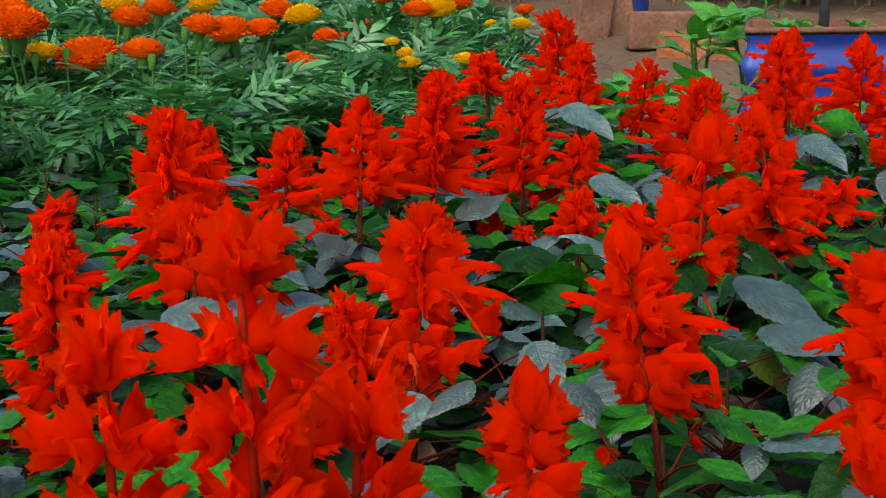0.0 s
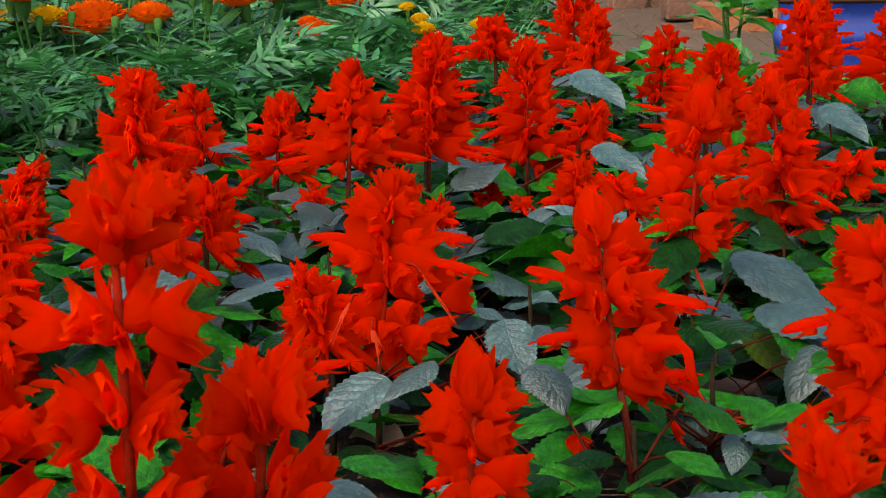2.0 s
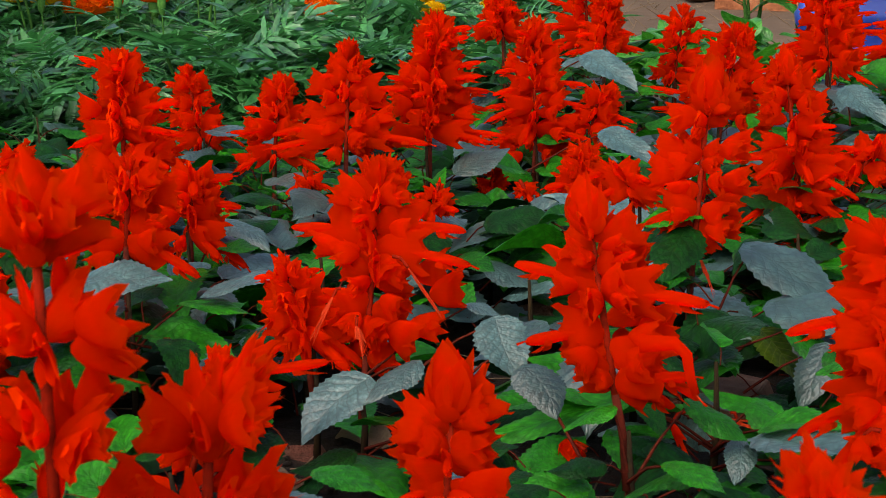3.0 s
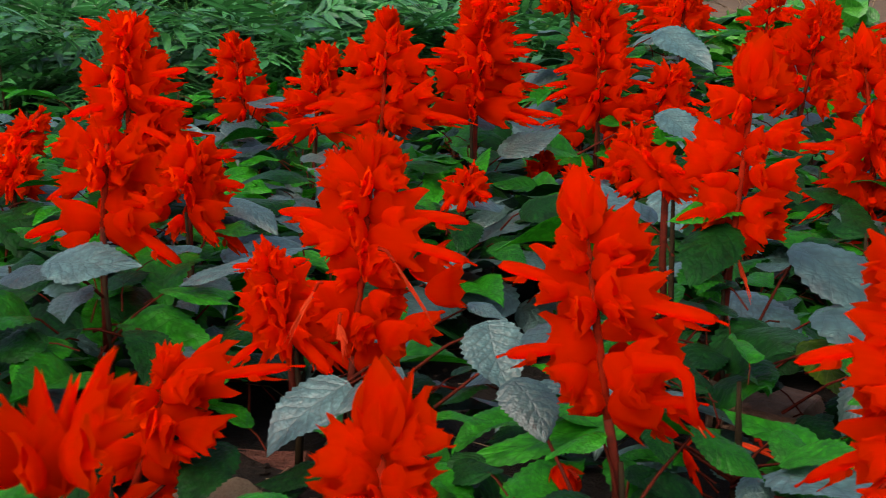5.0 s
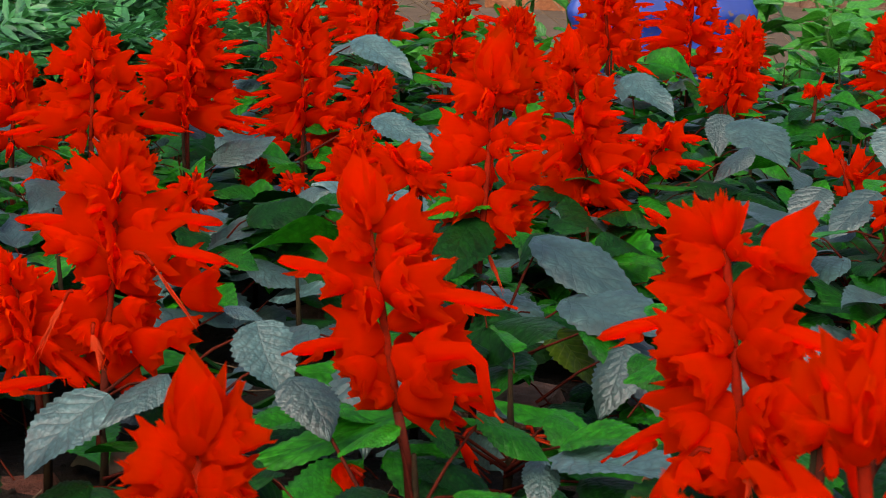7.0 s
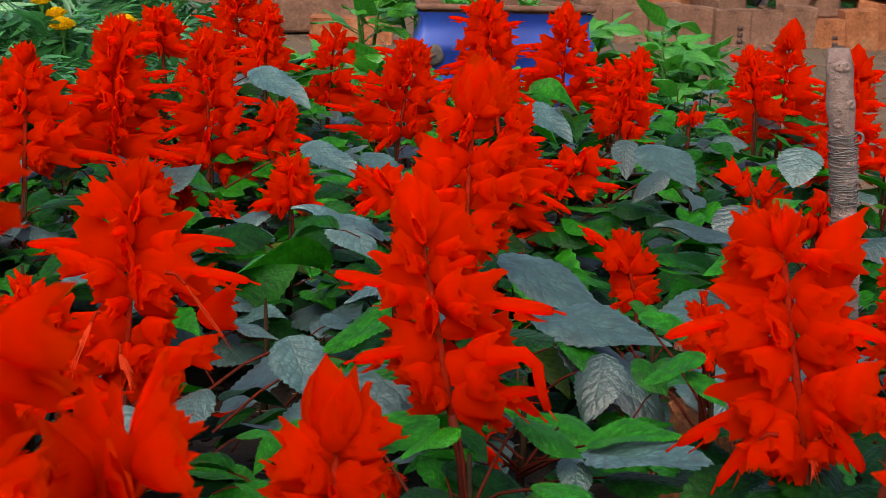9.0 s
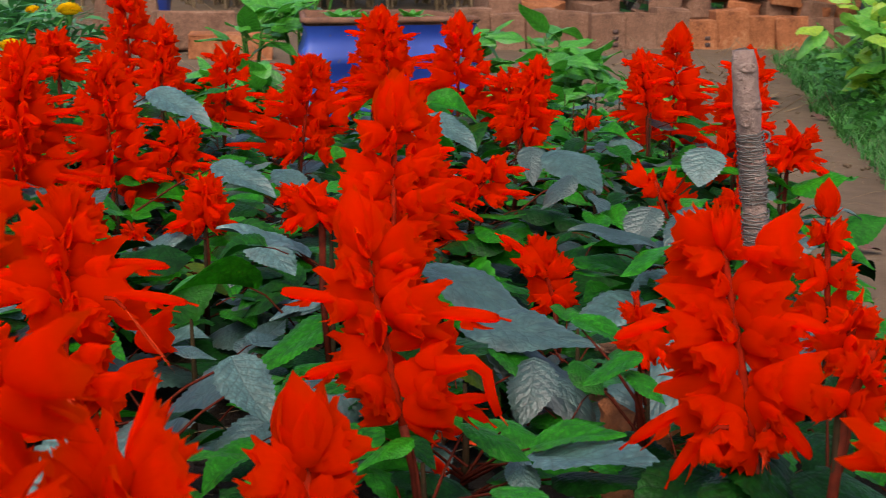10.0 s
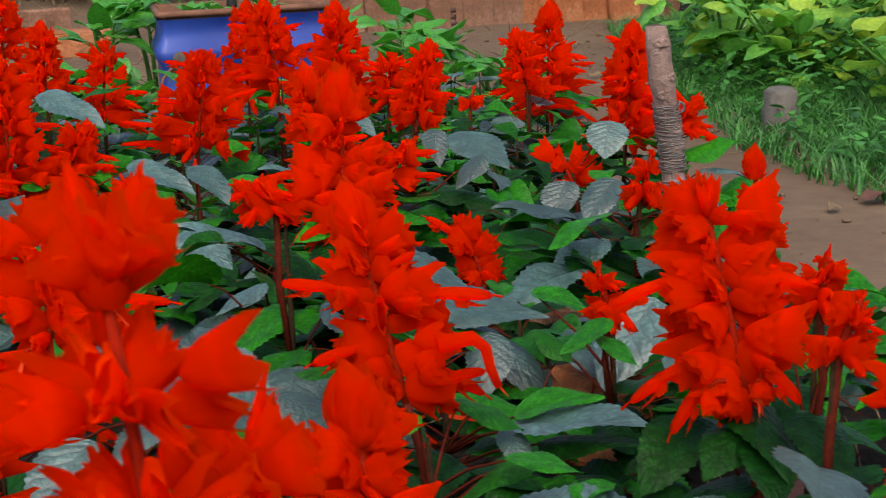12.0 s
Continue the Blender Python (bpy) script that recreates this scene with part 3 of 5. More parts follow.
# ---- ground ----
def ground_sheet():
    xs = np.concatenate([np.linspace(-60, -4, 8), np.linspace(-3, -1.2, 8), np.linspace(-1.1, 1.6, 91), np.linspace(1.8, 4, 12), np.linspace(6, 60, 8)])
    ys = np.concatenate([np.linspace(-60, -3, 8), np.linspace(-2, 0.2, 8), np.linspace(0.25, 2.8, 86), np.linspace(3, 6, 14), np.linspace(8, 60, 8)])
    bm = bmesh.new()
    grid = []
    for y in ys:
        row = []
        for x in xs:
            z = bed_height(x, y)
            near = -1.2 < x < 3.2 and 0.2 < y < 5
            if near:
                z += 0.008 * noise.noise((x * 9, y * 9, 1.0)) * (1.6 if z > 0.02 else 0.6) + 0.004 * noise.noise((x * 31, y * 31, 2.0))
            row.append(bm.verts.new((x, y, z)))
        grid.append(row)
    for j in range(len(ys) - 1):
        for i in range(len(xs) - 1):
            f = bm.faces.new((grid[j][i], grid[j][i + 1], grid[j + 1][i + 1], grid[j + 1][i]))
            cx, cy = (xs[i] + xs[i + 1]) / 2, (ys[j] + ys[j + 1]) / 2
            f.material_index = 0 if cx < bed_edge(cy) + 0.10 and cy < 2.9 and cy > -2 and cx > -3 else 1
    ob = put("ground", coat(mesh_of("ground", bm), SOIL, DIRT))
    return tagged(ob, "bare brown earth with a raised planting bed and path", "ground", "", "structure")


ground_sheet()

# ---- salvia plants ----
taken = []


def salvia(base, tip, reach, whorls, top, arms=()):
    """A plant in flower, from the lowest whorl and the tip of its spike."""
    k = len(taken)
    b = Vector(base)
    lean = (Vector(tip) - b) * 0.4
    x, y = b.x - lean.x, b.y - lean.y
    p = salvia_plant(x, y, "salvia with bright red flower spike and grey-green toothed leaves", 27 if y > 0.56 else 6, min(b.z - (0.016 if arms else 0.004), bed_height(x, y) + (0.19 if y > 0.56 else 0.05)), 1000 + k, float(np.interp(y, [0.5, 0.6, 0.95], [0.034, 0.048, 0.062])))
    flower_spike(p, base, tip, reach, whorls, top, 2000 + k, arms)
    taken.append((b.x, b.y))


salvia((-0.016, 0.84, 0.244), (-0.01, 0.868, 0.344), 0.045, 8, 'tuft', ((-178, 0.72, 0.027, 16, 'c'), (-7, 0.74, 0.022, 20, 'c'), (153, 0.57, 0.051, 3, 'k'), (7, 0.60, 0.046, 7, 'k'), (169, 0.50, 0.036, -3, 'c'), (-25, 0.50, 0.056, 5, 'k'), (-177, 0.38, 0.019, 9, 'c'), (-174, 0.26, 0.031, -26, 'k'), (161, 0.24, 0.029, -48, 'c'), (4, 0.38, 0.042, -4, 'c'), (-2, 0.29, 0.052, -3, 'c'), (-37, 0.19, 0.037, -27, 'c'), (-20, 0.19, 0.044, -10, 'c'), (-79, 0.19, 0.024, -70, 'c'), (138, 0.80, 0.018, 32, 'c'), (19, 0.80, 0.020, 38, 'c')))
salvia((-0.049, 0.842, 0.255), (-0.062, 0.852, 0.294), 0.023, 4, 'tuft')
salvia((0.103, 0.716, 0.272), (0.088, 0.74, 0.36), 0.038, 6, 'bud', ((-178, 0.65, 0.016, 17, 'c'), (1, 0.65, 0.026, 28, 'c'), (19, 0.56, 0.028, 4, 'c'), (163, 0.50, 0.037, 5, 'k'), (169, 0.43, 0.016, 6, 'c'), (-21, 0.45, 0.047, 8, 'k'), (-15, 0.47, 0.029, -2, 'c'), (-176, 0.27, 0.035, -5, 'k'), (162, 0.22, 0.015, -9, 'c'), (9, 0.25, 0.034, 4, 'c'), (-6, 0.21, 0.046, -24, 'k'), (-162, 0.08, 0.019, 8, 'c'), (-11, 0.01, 0.035, 20, 'k'), (160, 0.77, 0.008, 39, 'c')))
salvia((0.036, 0.595, 0.273), (0.038, 0.611, 0.327), 0.023, 5, 'large_bud', ((-166, 0.44, 0.023, 18, 'c'), (11, 0.51, 0.024, 27, 'c'), (168, 0.28, 0.023, -3, 'c'), (15, 0.32, 0.021, -7, 'c'), (-172, 0.13, 0.019, -16, 'k'), (-17, 0.14, 0.026, -11, 'c')))
salvia((0.159, 0.915, 0.277), (0.168, 0.945, 0.38), 0.032, 8, 'bud', ((-165, 0.70, 0.025, -4, 'c'), (5, 0.70, 0.025, 27, 'c'), (162, 0.51, 0.030, -1, 'c'), (12, 0.55, 0.031, -7, 'c'), (177, 0.40, 0.032, -3, 'c'), (-19, 0.37, 0.031, -3, 'c'), (-164, 0.24, 0.034, -9, 'k'), (-5, 0.25, 0.027, -6, 'c'), (165, 0.16, 0.025, -12, 'c'), (11, 0.13, 0.029, -9, 'c'), (-18, 0.10, 0.017, -60, 'c')))
salvia((0.274, 1.228, 0.246), (0.262, 1.254, 0.343), 0.041, 7, 'bud')
salvia((0.279, 1.215, 0.195), (0.268, 1.23, 0.248), 0.031, 3, 'tuft')
salvia((0.321, 1.227, 0.256), (0.34, 1.235, 0.283), 0.026, 2, 'tuft')
salvia((-0.193, 1.05, 0.282), (-0.199, 1.077, 0.368), 0.040, 6, 'tuft')
salvia((-0.150, 0.884, 0.288), (-0.148, 0.893, 0.338), 0.036, 4, 'tuft', ((176, 0.02, 0.042, -6, 'k'), (-8, 0.02, 0.044, -14, 'k'), (150, 0.45, 0.034, 12, 'c'), (10, 0.45, 0.030, 5, 'c'), (-165, 0.62, 0.028, 22, 'c'), (-20, 0.6, 0.026, 20, 'c')))
salvia((-0.183, 1.044, 0.27), (-0.176, 1.062, 0.315), 0.026, 3, 'tuft')
salvia((-0.139, 0.992, 0.268), (-0.135, 0.996, 0.306), 0.030, 4, 'tuft')
salvia((-0.232, 1.469, 0.23), (-0.246, 1.486, 0.294), 0.032, 4, 'tuft')
salvia((-0.145, 1.368, 0.241), (-0.141, 1.386, 0.303), 0.032, 4, 'tuft')
salvia((-0.069, 1.234, 0.265), (-0.068, 1.258, 0.35), 0.046, 7, 'tuft', ((-177, 0.49, 0.034, 13, 'c'), (-6, 0.49, 0.048, 12, 'k'), (159, 0.36, 0.041, -10, 'c'), (9, 0.37, 0.035, 7, 'c'), (173, 0.24, 0.057, -5, 'k'), (-161, 0.13, 0.057, -5, 'k'), (-11, 0.23, 0.042, 11, 'c'), (-8, 0.13, 0.065, 1, 'k'), (153, 0.67, 0.022, 11, 'c'), (7, 0.67, 0.022, -3, 'c'), (177, 0.19, 0.026, -20, 'c'), (-22, 0.17, 0.032, 5, 'c')))
salvia((-0.008, 1.295, 0.273), (-0.001, 1.32, 0.364), 0.039, 7, 'tuft')
salvia((0.047, 1.622, 0.306), (0.041, 1.631, 0.343), 0.027, 3, 'tuft')
salvia((0.079, 1.479, 0.225), (0.076, 1.511, 0.337), 0.043, 7, 'tuft')
salvia((0.132, 1.489, 0.237), (0.145, 1.5, 0.275), 0.029, 3, 'tuft')
salvia((0.142, 1.842, 0.276), (0.137, 1.864, 0.367), 0.045, 5, 'bud')
salvia((0.154, 1.7, 0.283), (0.157, 1.716, 0.345), 0.029, 4, 'bud')
salvia((0.246, 1.854, 0.232), (0.255, 1.87, 0.309), 0.038, 4, 'tuft')
salvia((0.373, 1.633, 0.28), (0.367, 1.653, 0.361), 0.040, 5, 'bud')
salvia((0.257, 1.525, 0.245), (0.271, 1.542, 0.329), 0.050, 6, 'tuft')
salvia((0.446, 1.946, 0.233), (0.455, 1.969, 0.334), 0.042, 6, 'bud')
salvia((0.484, 1.741, 0.254), (0.489, 1.763, 0.346), 0.047, 6, 'bud')
salvia((0.431, 1.416, 0.27), (0.449, 1.425, 0.335), 0.028, 5, 'bud')
salvia((0.533, 1.714, 0.244), (0.539, 1.725, 0.293), 0.031, 3, 'tuft')
salvia((0.713, 1.675, 0.226), (0.728, 1.699, 0.339), 0.048, 6, 'bud')
salvia((0.654, 1.62, 0.256), (0.651, 1.638, 0.317), 0.031, 4, 'bud')
salvia((0.58, 1.299, 0.261), (0.597, 1.316, 0.353), 0.035, 6, 'bud')
salvia((0.61, 1.263, 0.267), (0.628, 1.261, 0.293), 0.022, 2, 'tuft')
salvia((0.441, 1.154, 0.248), (0.433, 1.166, 0.279), 0.026, 2, 'tuft', ((156, 0.27, 0.037, 43, 'c'), (-14, 0.25, 0.027, 53, 'c'), (-4, 0.12, 0.031, 3, 'c'), (151, 0.10, 0.011, -31, 'c')))
salvia((0.315, 1.06, 0.213), (0.305, 1.078, 0.259), 0.029, 4, 'tuft', ((156, 0.43, 0.038, 45, 'k'), (86, 0.42, 0.026, 80, 'c'), (5, 0.33, 0.023, 27, 'c'), (147, 0.18, 0.018, -11, 'c'), (-20, 0.09, 0.019, 1, 'c')))
salvia((0.204, 0.621, 0.286), (0.197, 0.648, 0.371), 0.032, 8, 'tuft', ((164, 0.79, 0.022, 5, 'c'), (-31, 0.80, 0.031, 3, 'c'), (136, 0.63, 0.027, -2, 'c'), (-14, 0.68, 0.028, -1, 'c'), (152, 0.54, 0.042, -7, 'k'), (174, 0.44, 0.028, 2, 'c'), (-35, 0.53, 0.033, 4, 'k'), (-32, 0.41, 0.026, -2, 'c'), (139, 0.32, 0.030, -14, 'c'), (150, 0.25, 0.047, -28, 'k'), (165, 0.25, 0.042, -54, 'k'), (-46, 0.27, 0.031, -1, 'c'), (-44, 0.21, 0.031, -24, 'k'), (174, 0.07, 0.022, -45, 'c'), (-8, 0.04, 0.015, -15, 'c')))
salvia((0.368, 0.828, 0.269), (0.372, 0.843, 0.333), 0.019, 3, 'bud')
salvia((0.248, 0.634, 0.316), (0.254, 0.636, 0.334), 0.013, 2, 'tuft')
salvia((0.214, 0.58, 0.316), (0.225, 0.581, 0.338), 0.012, 2, 'tuft')
salvia((0.235, 0.772, 0.279), (0.232, 0.78, 0.303), 0.012, 2, 'tuft')
salvia((0.109, 1.196, 0.252), (0.111, 1.203, 0.282), 0.020, 3, 'tuft')
salvia((0.124, 0.935, 0.308), (0.11, 0.946, 0.323), 0.018, 2, 'tuft')
salvia((-0.311, 1.169, 0.26), (-0.294, 1.177, 0.286), 0.017, 2, 'tuft')
salvia((-0.294, 1.111, 0.246), (-0.29, 1.117, 0.267), 0.022, 2, 'tuft')
salvia((-0.062, 0.466, 0.325), (-0.069, 0.488, 0.414), 0.031, 5, 'tuft')
salvia((-0.219, 0.813, 0.243), (-0.224, 0.835, 0.333), 0.035, 6, 'tuft')
salvia((-0.032, 0.512, 0.300), (-0.030, 0.518, 0.346), 0.035, 5, 'tuft')
salvia((-0.086, 0.725, 0.219), (-0.07, 0.743, 0.28), 0.043, 5, 'tuft', ((1, 0.73, 0.053, 13, 'k'), (-176, 0.77, 0.008, 24, 'c'), (178, 0.59, 0.036, -62, 'k'), (23, 0.79, 0.028, 11, 'c'), (177, 0.62, 0.003, -72, 'c'), (-21, 0.54, 0.033, -17, 'c'), (103, 0.80, 0.014, 81, 'c')))
salvia((-0.109, 0.464, 0.318), (-0.113, 0.476, 0.384), 0.031, 5, 'tuft')
salvia((0.133, 0.421, 0.332), (0.13, 0.431, 0.366), 0.021, 4, 'tuft')
salvia((0.194, 0.490, 0.305), (0.188, 0.506, 0.363), 0.033, 5, 'tuft')
salvia((0.042, 1.306, 0.221), (0.046, 1.311, 0.238), 0.012, 2, 'tuft')
salvia((0.003, 1.133, 0.248), (0.008, 1.138, 0.266), 0.014, 2, 'tuft')
salvia((-0.096, 1.213, 0.245), (-0.101, 1.216, 0.256), 0.012, 1, 'tuft')
salvia((0.068, 1.259, 0.23), (0.063, 1.261, 0.238), 0.010, 1, 'tuft')
salvia((0.566, 1.577, 0.251), (0.572, 1.579, 0.269), 0.013, 1, 'tuft')
salvia((0.422, 1.029, 0.272), (0.432, 1.032, 0.3), 0.016, 2, 'tuft')
salvia((0.193, 1.318, 0.255), (0.194, 1.321, 0.265), 0.006, 1, 'bud')
# plants between them, in leaf only
rnd = random.Random(7)
for j in range(20):
    for i in range(18):
        x, y = -0.78 + 0.105 * i + rnd.uniform(-0.03, 0.03), 0.50 + 0.105 * j + rnd.uniform(-0.03, 0.03)
        if x > bed_edge(y) - 0.02 or (y > 1.78 and x < 0.12) or min((x - a) ** 2 + (y - c) ** 2 for a, c in taken) < 0.075 ** 2:
            continue
        if abs(x - 0.15) > 0.33 + 0.42 * y:
            continue
        salvia_plant(x, y, "young salvia in leaf, grey-green and not in flower", 26 if y < 1.5 else 14 if y < 1.95 else 8, bed_height(x, y) + rnd.uniform(0.04, 0.075) + 0.045 * max(0.0, min(1.0, (y - 0.85) / 0.5)), 3000 + 20 * j + i, float(np.interp(y, [0.5, 0.6, 0.95], [0.042, 0.046, 0.057])))

# ---- single large leaves of the salvias ----
plants = [o for o in scene.objects if o.name.startswith("salvia_plant")]
grown = []


def large_leaf(base, tip, width, leaf_tone):
    k = len(grown)
    b, t = Vector(base), Vector(tip)
    p = min(plants, key=lambda q: (q.location.x - b.x) ** 2 + (q.location.y - b.y) ** 2)
    r = random.Random(5000 + k)
    mesh = r.choice(WIDE[leaf_tone])
    way = t - b
    for pair in loose[:]:
        d = pair[1] - (b + t) * 0.5
        if abs(d.x) < 0.030 and -0.06 < d.y < 0.022 and -0.003 < d.z < 0.06:
            bpy.data.objects.remove(pair[0])
            loose.remove(pair)
    side = way.cross(Vector((0, -0.12, 1))).normalized()
    m = Matrix((side, way.normalized(), side.cross(way).normalized())).transposed().to_4x4()
    ln = way.length * 1.06
    wide = ln * width / 0.72
    put("leaf", mesh, p, Matrix.Translation(b + Vector((0, 0, 0.006)) - p.location) @ m @ Matrix.Rotation(r.uniform(-0.15, 0.15), 4, 'Y') @ Matrix.Diagonal((wide, ln, ln, 1)))
    bm = bmesh.new()
    root = b - p.location + Vector((0, 0, 0.005))
    stem = Vector((0, 0, max(0.01, root.z - 0.03)))
    foot = stem if (stem - root).length < 0.07 else root + (stem - root).normalized() * 0.045 - Vector((0, 0, 0.015))
    tube(bm, [foot, (foot + root) * 0.5 + Vector((0, 0, 0.003)), root], [0.0009, 0.0007, 0.0005], 5, False)
    part("leaf_stalk", bm, STALK, p)
    # leaves below it, mostly in the colour that has shade painted in
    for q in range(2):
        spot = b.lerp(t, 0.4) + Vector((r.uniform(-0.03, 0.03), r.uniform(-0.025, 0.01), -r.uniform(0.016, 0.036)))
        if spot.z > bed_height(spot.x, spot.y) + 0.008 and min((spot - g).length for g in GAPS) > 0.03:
            add_leaf(p, spot, r.uniform(0, 6.3), r.uniform(-0.2, 0.25), r.uniform(0.028, 0.045), r, r.choice((SHADED, SHADED, GREEN)), r.uniform(-0.3, 0.3))
    grown.append(base)


large_leaf((0.199, 0.969, 0.259), (0.254, 0.928, 0.237), 0.62, 's')
large_leaf((0.203, 0.936, 0.218), (0.222, 0.909, 0.2), 0.85, 'y')
large_leaf((0.111, 1.28, 0.19), (0.125, 1.26, 0.177), 0.7, 'y')
large_leaf((0.116, 1.257, 0.188), (0.136, 1.238, 0.179), 0.6, 'y')
large_leaf((0.165, 0.964, 0.233), (0.201, 0.932, 0.221), 0.7, 's')
large_leaf((0.111, 0.78, 0.236), (0.046, 0.77, 0.223), 0.42, 'g')
large_leaf((0.075, 0.906, 0.23), (0.029, 0.881, 0.207), 0.6, 's')
large_leaf((0.081, 0.86, 0.217), (0.051, 0.838, 0.205), 0.7, 's')
large_leaf((-0.041, 0.95, 0.176), (-0.076, 0.924, 0.15), 0.7, 's')
large_leaf((0.172, 0.743, 0.233), (0.209, 0.700, 0.249), 0.62, 's')
large_leaf((0.107, 0.77, 0.223), (0.142, 0.742, 0.213), 0.55, 'g')
large_leaf((0.207, 0.981, 0.211), (0.25, 0.956, 0.19), 0.45, 'g')
large_leaf((0.208, 0.928, 0.238), (0.262, 0.881, 0.241), 0.6, 's')
large_leaf((0.223, 0.919, 0.23), (0.263, 0.858, 0.202), 0.5, 's')
large_leaf((0.294, 0.823, 0.253), (0.251, 0.801, 0.221), 0.62, 's')
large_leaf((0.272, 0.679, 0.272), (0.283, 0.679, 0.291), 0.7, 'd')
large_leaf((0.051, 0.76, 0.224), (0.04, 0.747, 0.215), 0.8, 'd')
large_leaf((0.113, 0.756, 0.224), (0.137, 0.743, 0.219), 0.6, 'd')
large_leaf((0.221, 0.749, 0.273), (0.195, 0.748, 0.264), 0.6, 'g')
large_leaf((0.217, 0.749, 0.265), (0.227, 0.731, 0.257), 0.6, 'g')
large_leaf((0.212, 0.795, 0.256), (0.221, 0.777, 0.248), 0.7, 'g')
large_leaf((0.269, 0.641, 0.293), (0.282, 0.637, 0.302), 0.6, 'g')
large_leaf((0.249, 0.627, 0.291), (0.259, 0.615, 0.288), 0.6, 'g')
large_leaf((0.222, 0.819, 0.269), (0.248, 0.798, 0.261), 0.55, 'g')
large_leaf((0.102, 0.701, 0.262), (0.08, 0.701, 0.256), 0.6, 'g')
large_leaf((0.138, 0.738, 0.252), (0.165, 0.724, 0.244), 0.6, 'g')
large_leaf((0.394, 1.086, 0.261), (0.376, 1.066, 0.241), 0.8, 's')
large_leaf((0.42, 1.063, 0.264), (0.389, 1.049, 0.243), 0.75, 's')
large_leaf((0.47, 1.149, 0.289), (0.453, 1.128, 0.269), 0.95, 's')
large_leaf((0.397, 1.259, 0.271), (0.413, 1.206, 0.255), 0.8, 's')
large_leaf((0.378, 1.186, 0.266), (0.35, 1.178, 0.25), 0.7, 's')
large_leaf((0.391, 1.295, 0.268), (0.382, 1.265, 0.248), 0.6, 's')
large_leaf((0.131, 1.127, 0.247), (0.147, 1.087, 0.233), 0.7, 's')
large_leaf((0.156, 1.113, 0.238), (0.184, 1.072, 0.242), 0.45, 'g')
large_leaf((0.15, 1.034, 0.231), (0.117, 1.03, 0.224), 0.6, 's')
large_leaf((0.136, 0.951, 0.238), (0.091, 0.95, 0.217), 0.6, 'g')
large_leaf((0.183, 1.278, 0.26), (0.196, 1.238, 0.244), 0.7, 's')
large_leaf((-0.214, 1.448, 0.23), (-0.15, 1.41, 0.235), 0.55, 's')
large_leaf((0.132, 1.599, 0.279), (0.178, 1.554, 0.261), 0.62, 's')
large_leaf((0.015, 1.27, 0.234), (0.054, 1.292, 0.252), 0.6, 's')
large_leaf((0.13, 1.263, 0.269), (0.167, 1.23, 0.257), 0.6, 's')
large_leaf((0.349, 1.428, 0.276), (0.379, 1.388, 0.258), 0.7, 's')
large_leaf((-0.074, 0.89, 0.262), (-0.11, 0.877, 0.256), 0.7, 's')
large_leaf((-0.128, 1.042, 0.253), (-0.094, 1.016, 0.249), 0.5, 's')
large_leaf((-0.156, 1.036, 0.235), (-0.121, 1.021, 0.234), 0.5, 'g')
large_leaf((-0.12, 0.885, 0.247), (-0.08, 0.871, 0.249), 0.45, 'g')
large_leaf((-0.16, 0.839, 0.274), (-0.116, 0.832, 0.28), 0.75, 's')
large_leaf((-0.012, 0.792, 0.239), (-0.041, 0.765, 0.221), 0.7, 's')
large_leaf((0.014, 0.777, 0.254), (-0.011, 0.758, 0.246), 0.6, 's')
large_leaf((-0.015, 0.632, 0.262), (0.011, 0.623, 0.261), 0.6, 'g')
large_leaf((-0.033, 0.583, 0.274), (0.004, 0.579, 0.272), 0.6, 's')
large_leaf((0.121, 0.657, 0.257), (0.14, 0.636, 0.257), 0.6, 'g')
large_leaf((0.161, 0.735, 0.235), (0.156, 0.712, 0.228), 0.6, 's')
large_leaf((0.145, 1.003, 0.262), (0.164, 0.972, 0.243), 0.6, 'd')
large_leaf((0.212, 0.902, 0.232), (0.23, 0.868, 0.22), 0.45, 'g')
large_leaf((0.227, 0.881, 0.229), (0.208, 0.854, 0.209), 0.7, 's')
large_leaf((0.238, 0.899, 0.219), (0.253, 0.876, 0.208), 0.7, 's')
large_leaf((0.065, 0.838, 0.245), (0.082, 0.83, 0.251), 0.3, 'g')
large_leaf((0.051, 0.793, 0.27), (0.064, 0.772, 0.251), 0.9, 's')
large_leaf((0.065, 0.759, 0.259), (0.08, 0.736, 0.248), 0.8, 's')
large_leaf((0.036, 0.861, 0.256), (0.054, 0.851, 0.254), 0.5, 's')
large_leaf((0.02, 0.631, 0.253), (0.051, 0.636, 0.268), 0.5, 's')
large_leaf((0.137, 0.669, 0.25), (0.101, 0.667, 0.242), 0.5, 'g')
large_leaf((0.12, 0.765, 0.238), (0.129, 0.748, 0.232), 0.6, 'g')
large_leaf((0.175, 0.783, 0.234), (0.189, 0.758, 0.228), 0.6, 'g')
# 'd' marks leaves whose shade below the spike is put into their colour
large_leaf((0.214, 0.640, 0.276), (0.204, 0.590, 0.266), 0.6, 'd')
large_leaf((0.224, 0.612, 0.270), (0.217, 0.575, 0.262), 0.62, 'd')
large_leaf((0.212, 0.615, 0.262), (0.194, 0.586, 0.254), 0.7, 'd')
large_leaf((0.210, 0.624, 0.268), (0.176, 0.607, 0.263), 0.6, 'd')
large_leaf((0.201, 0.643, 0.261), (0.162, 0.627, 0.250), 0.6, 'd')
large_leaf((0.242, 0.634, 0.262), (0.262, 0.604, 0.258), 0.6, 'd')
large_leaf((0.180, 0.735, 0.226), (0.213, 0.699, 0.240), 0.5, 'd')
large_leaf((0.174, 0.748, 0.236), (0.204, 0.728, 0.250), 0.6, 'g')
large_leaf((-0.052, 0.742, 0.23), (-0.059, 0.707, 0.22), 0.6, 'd')
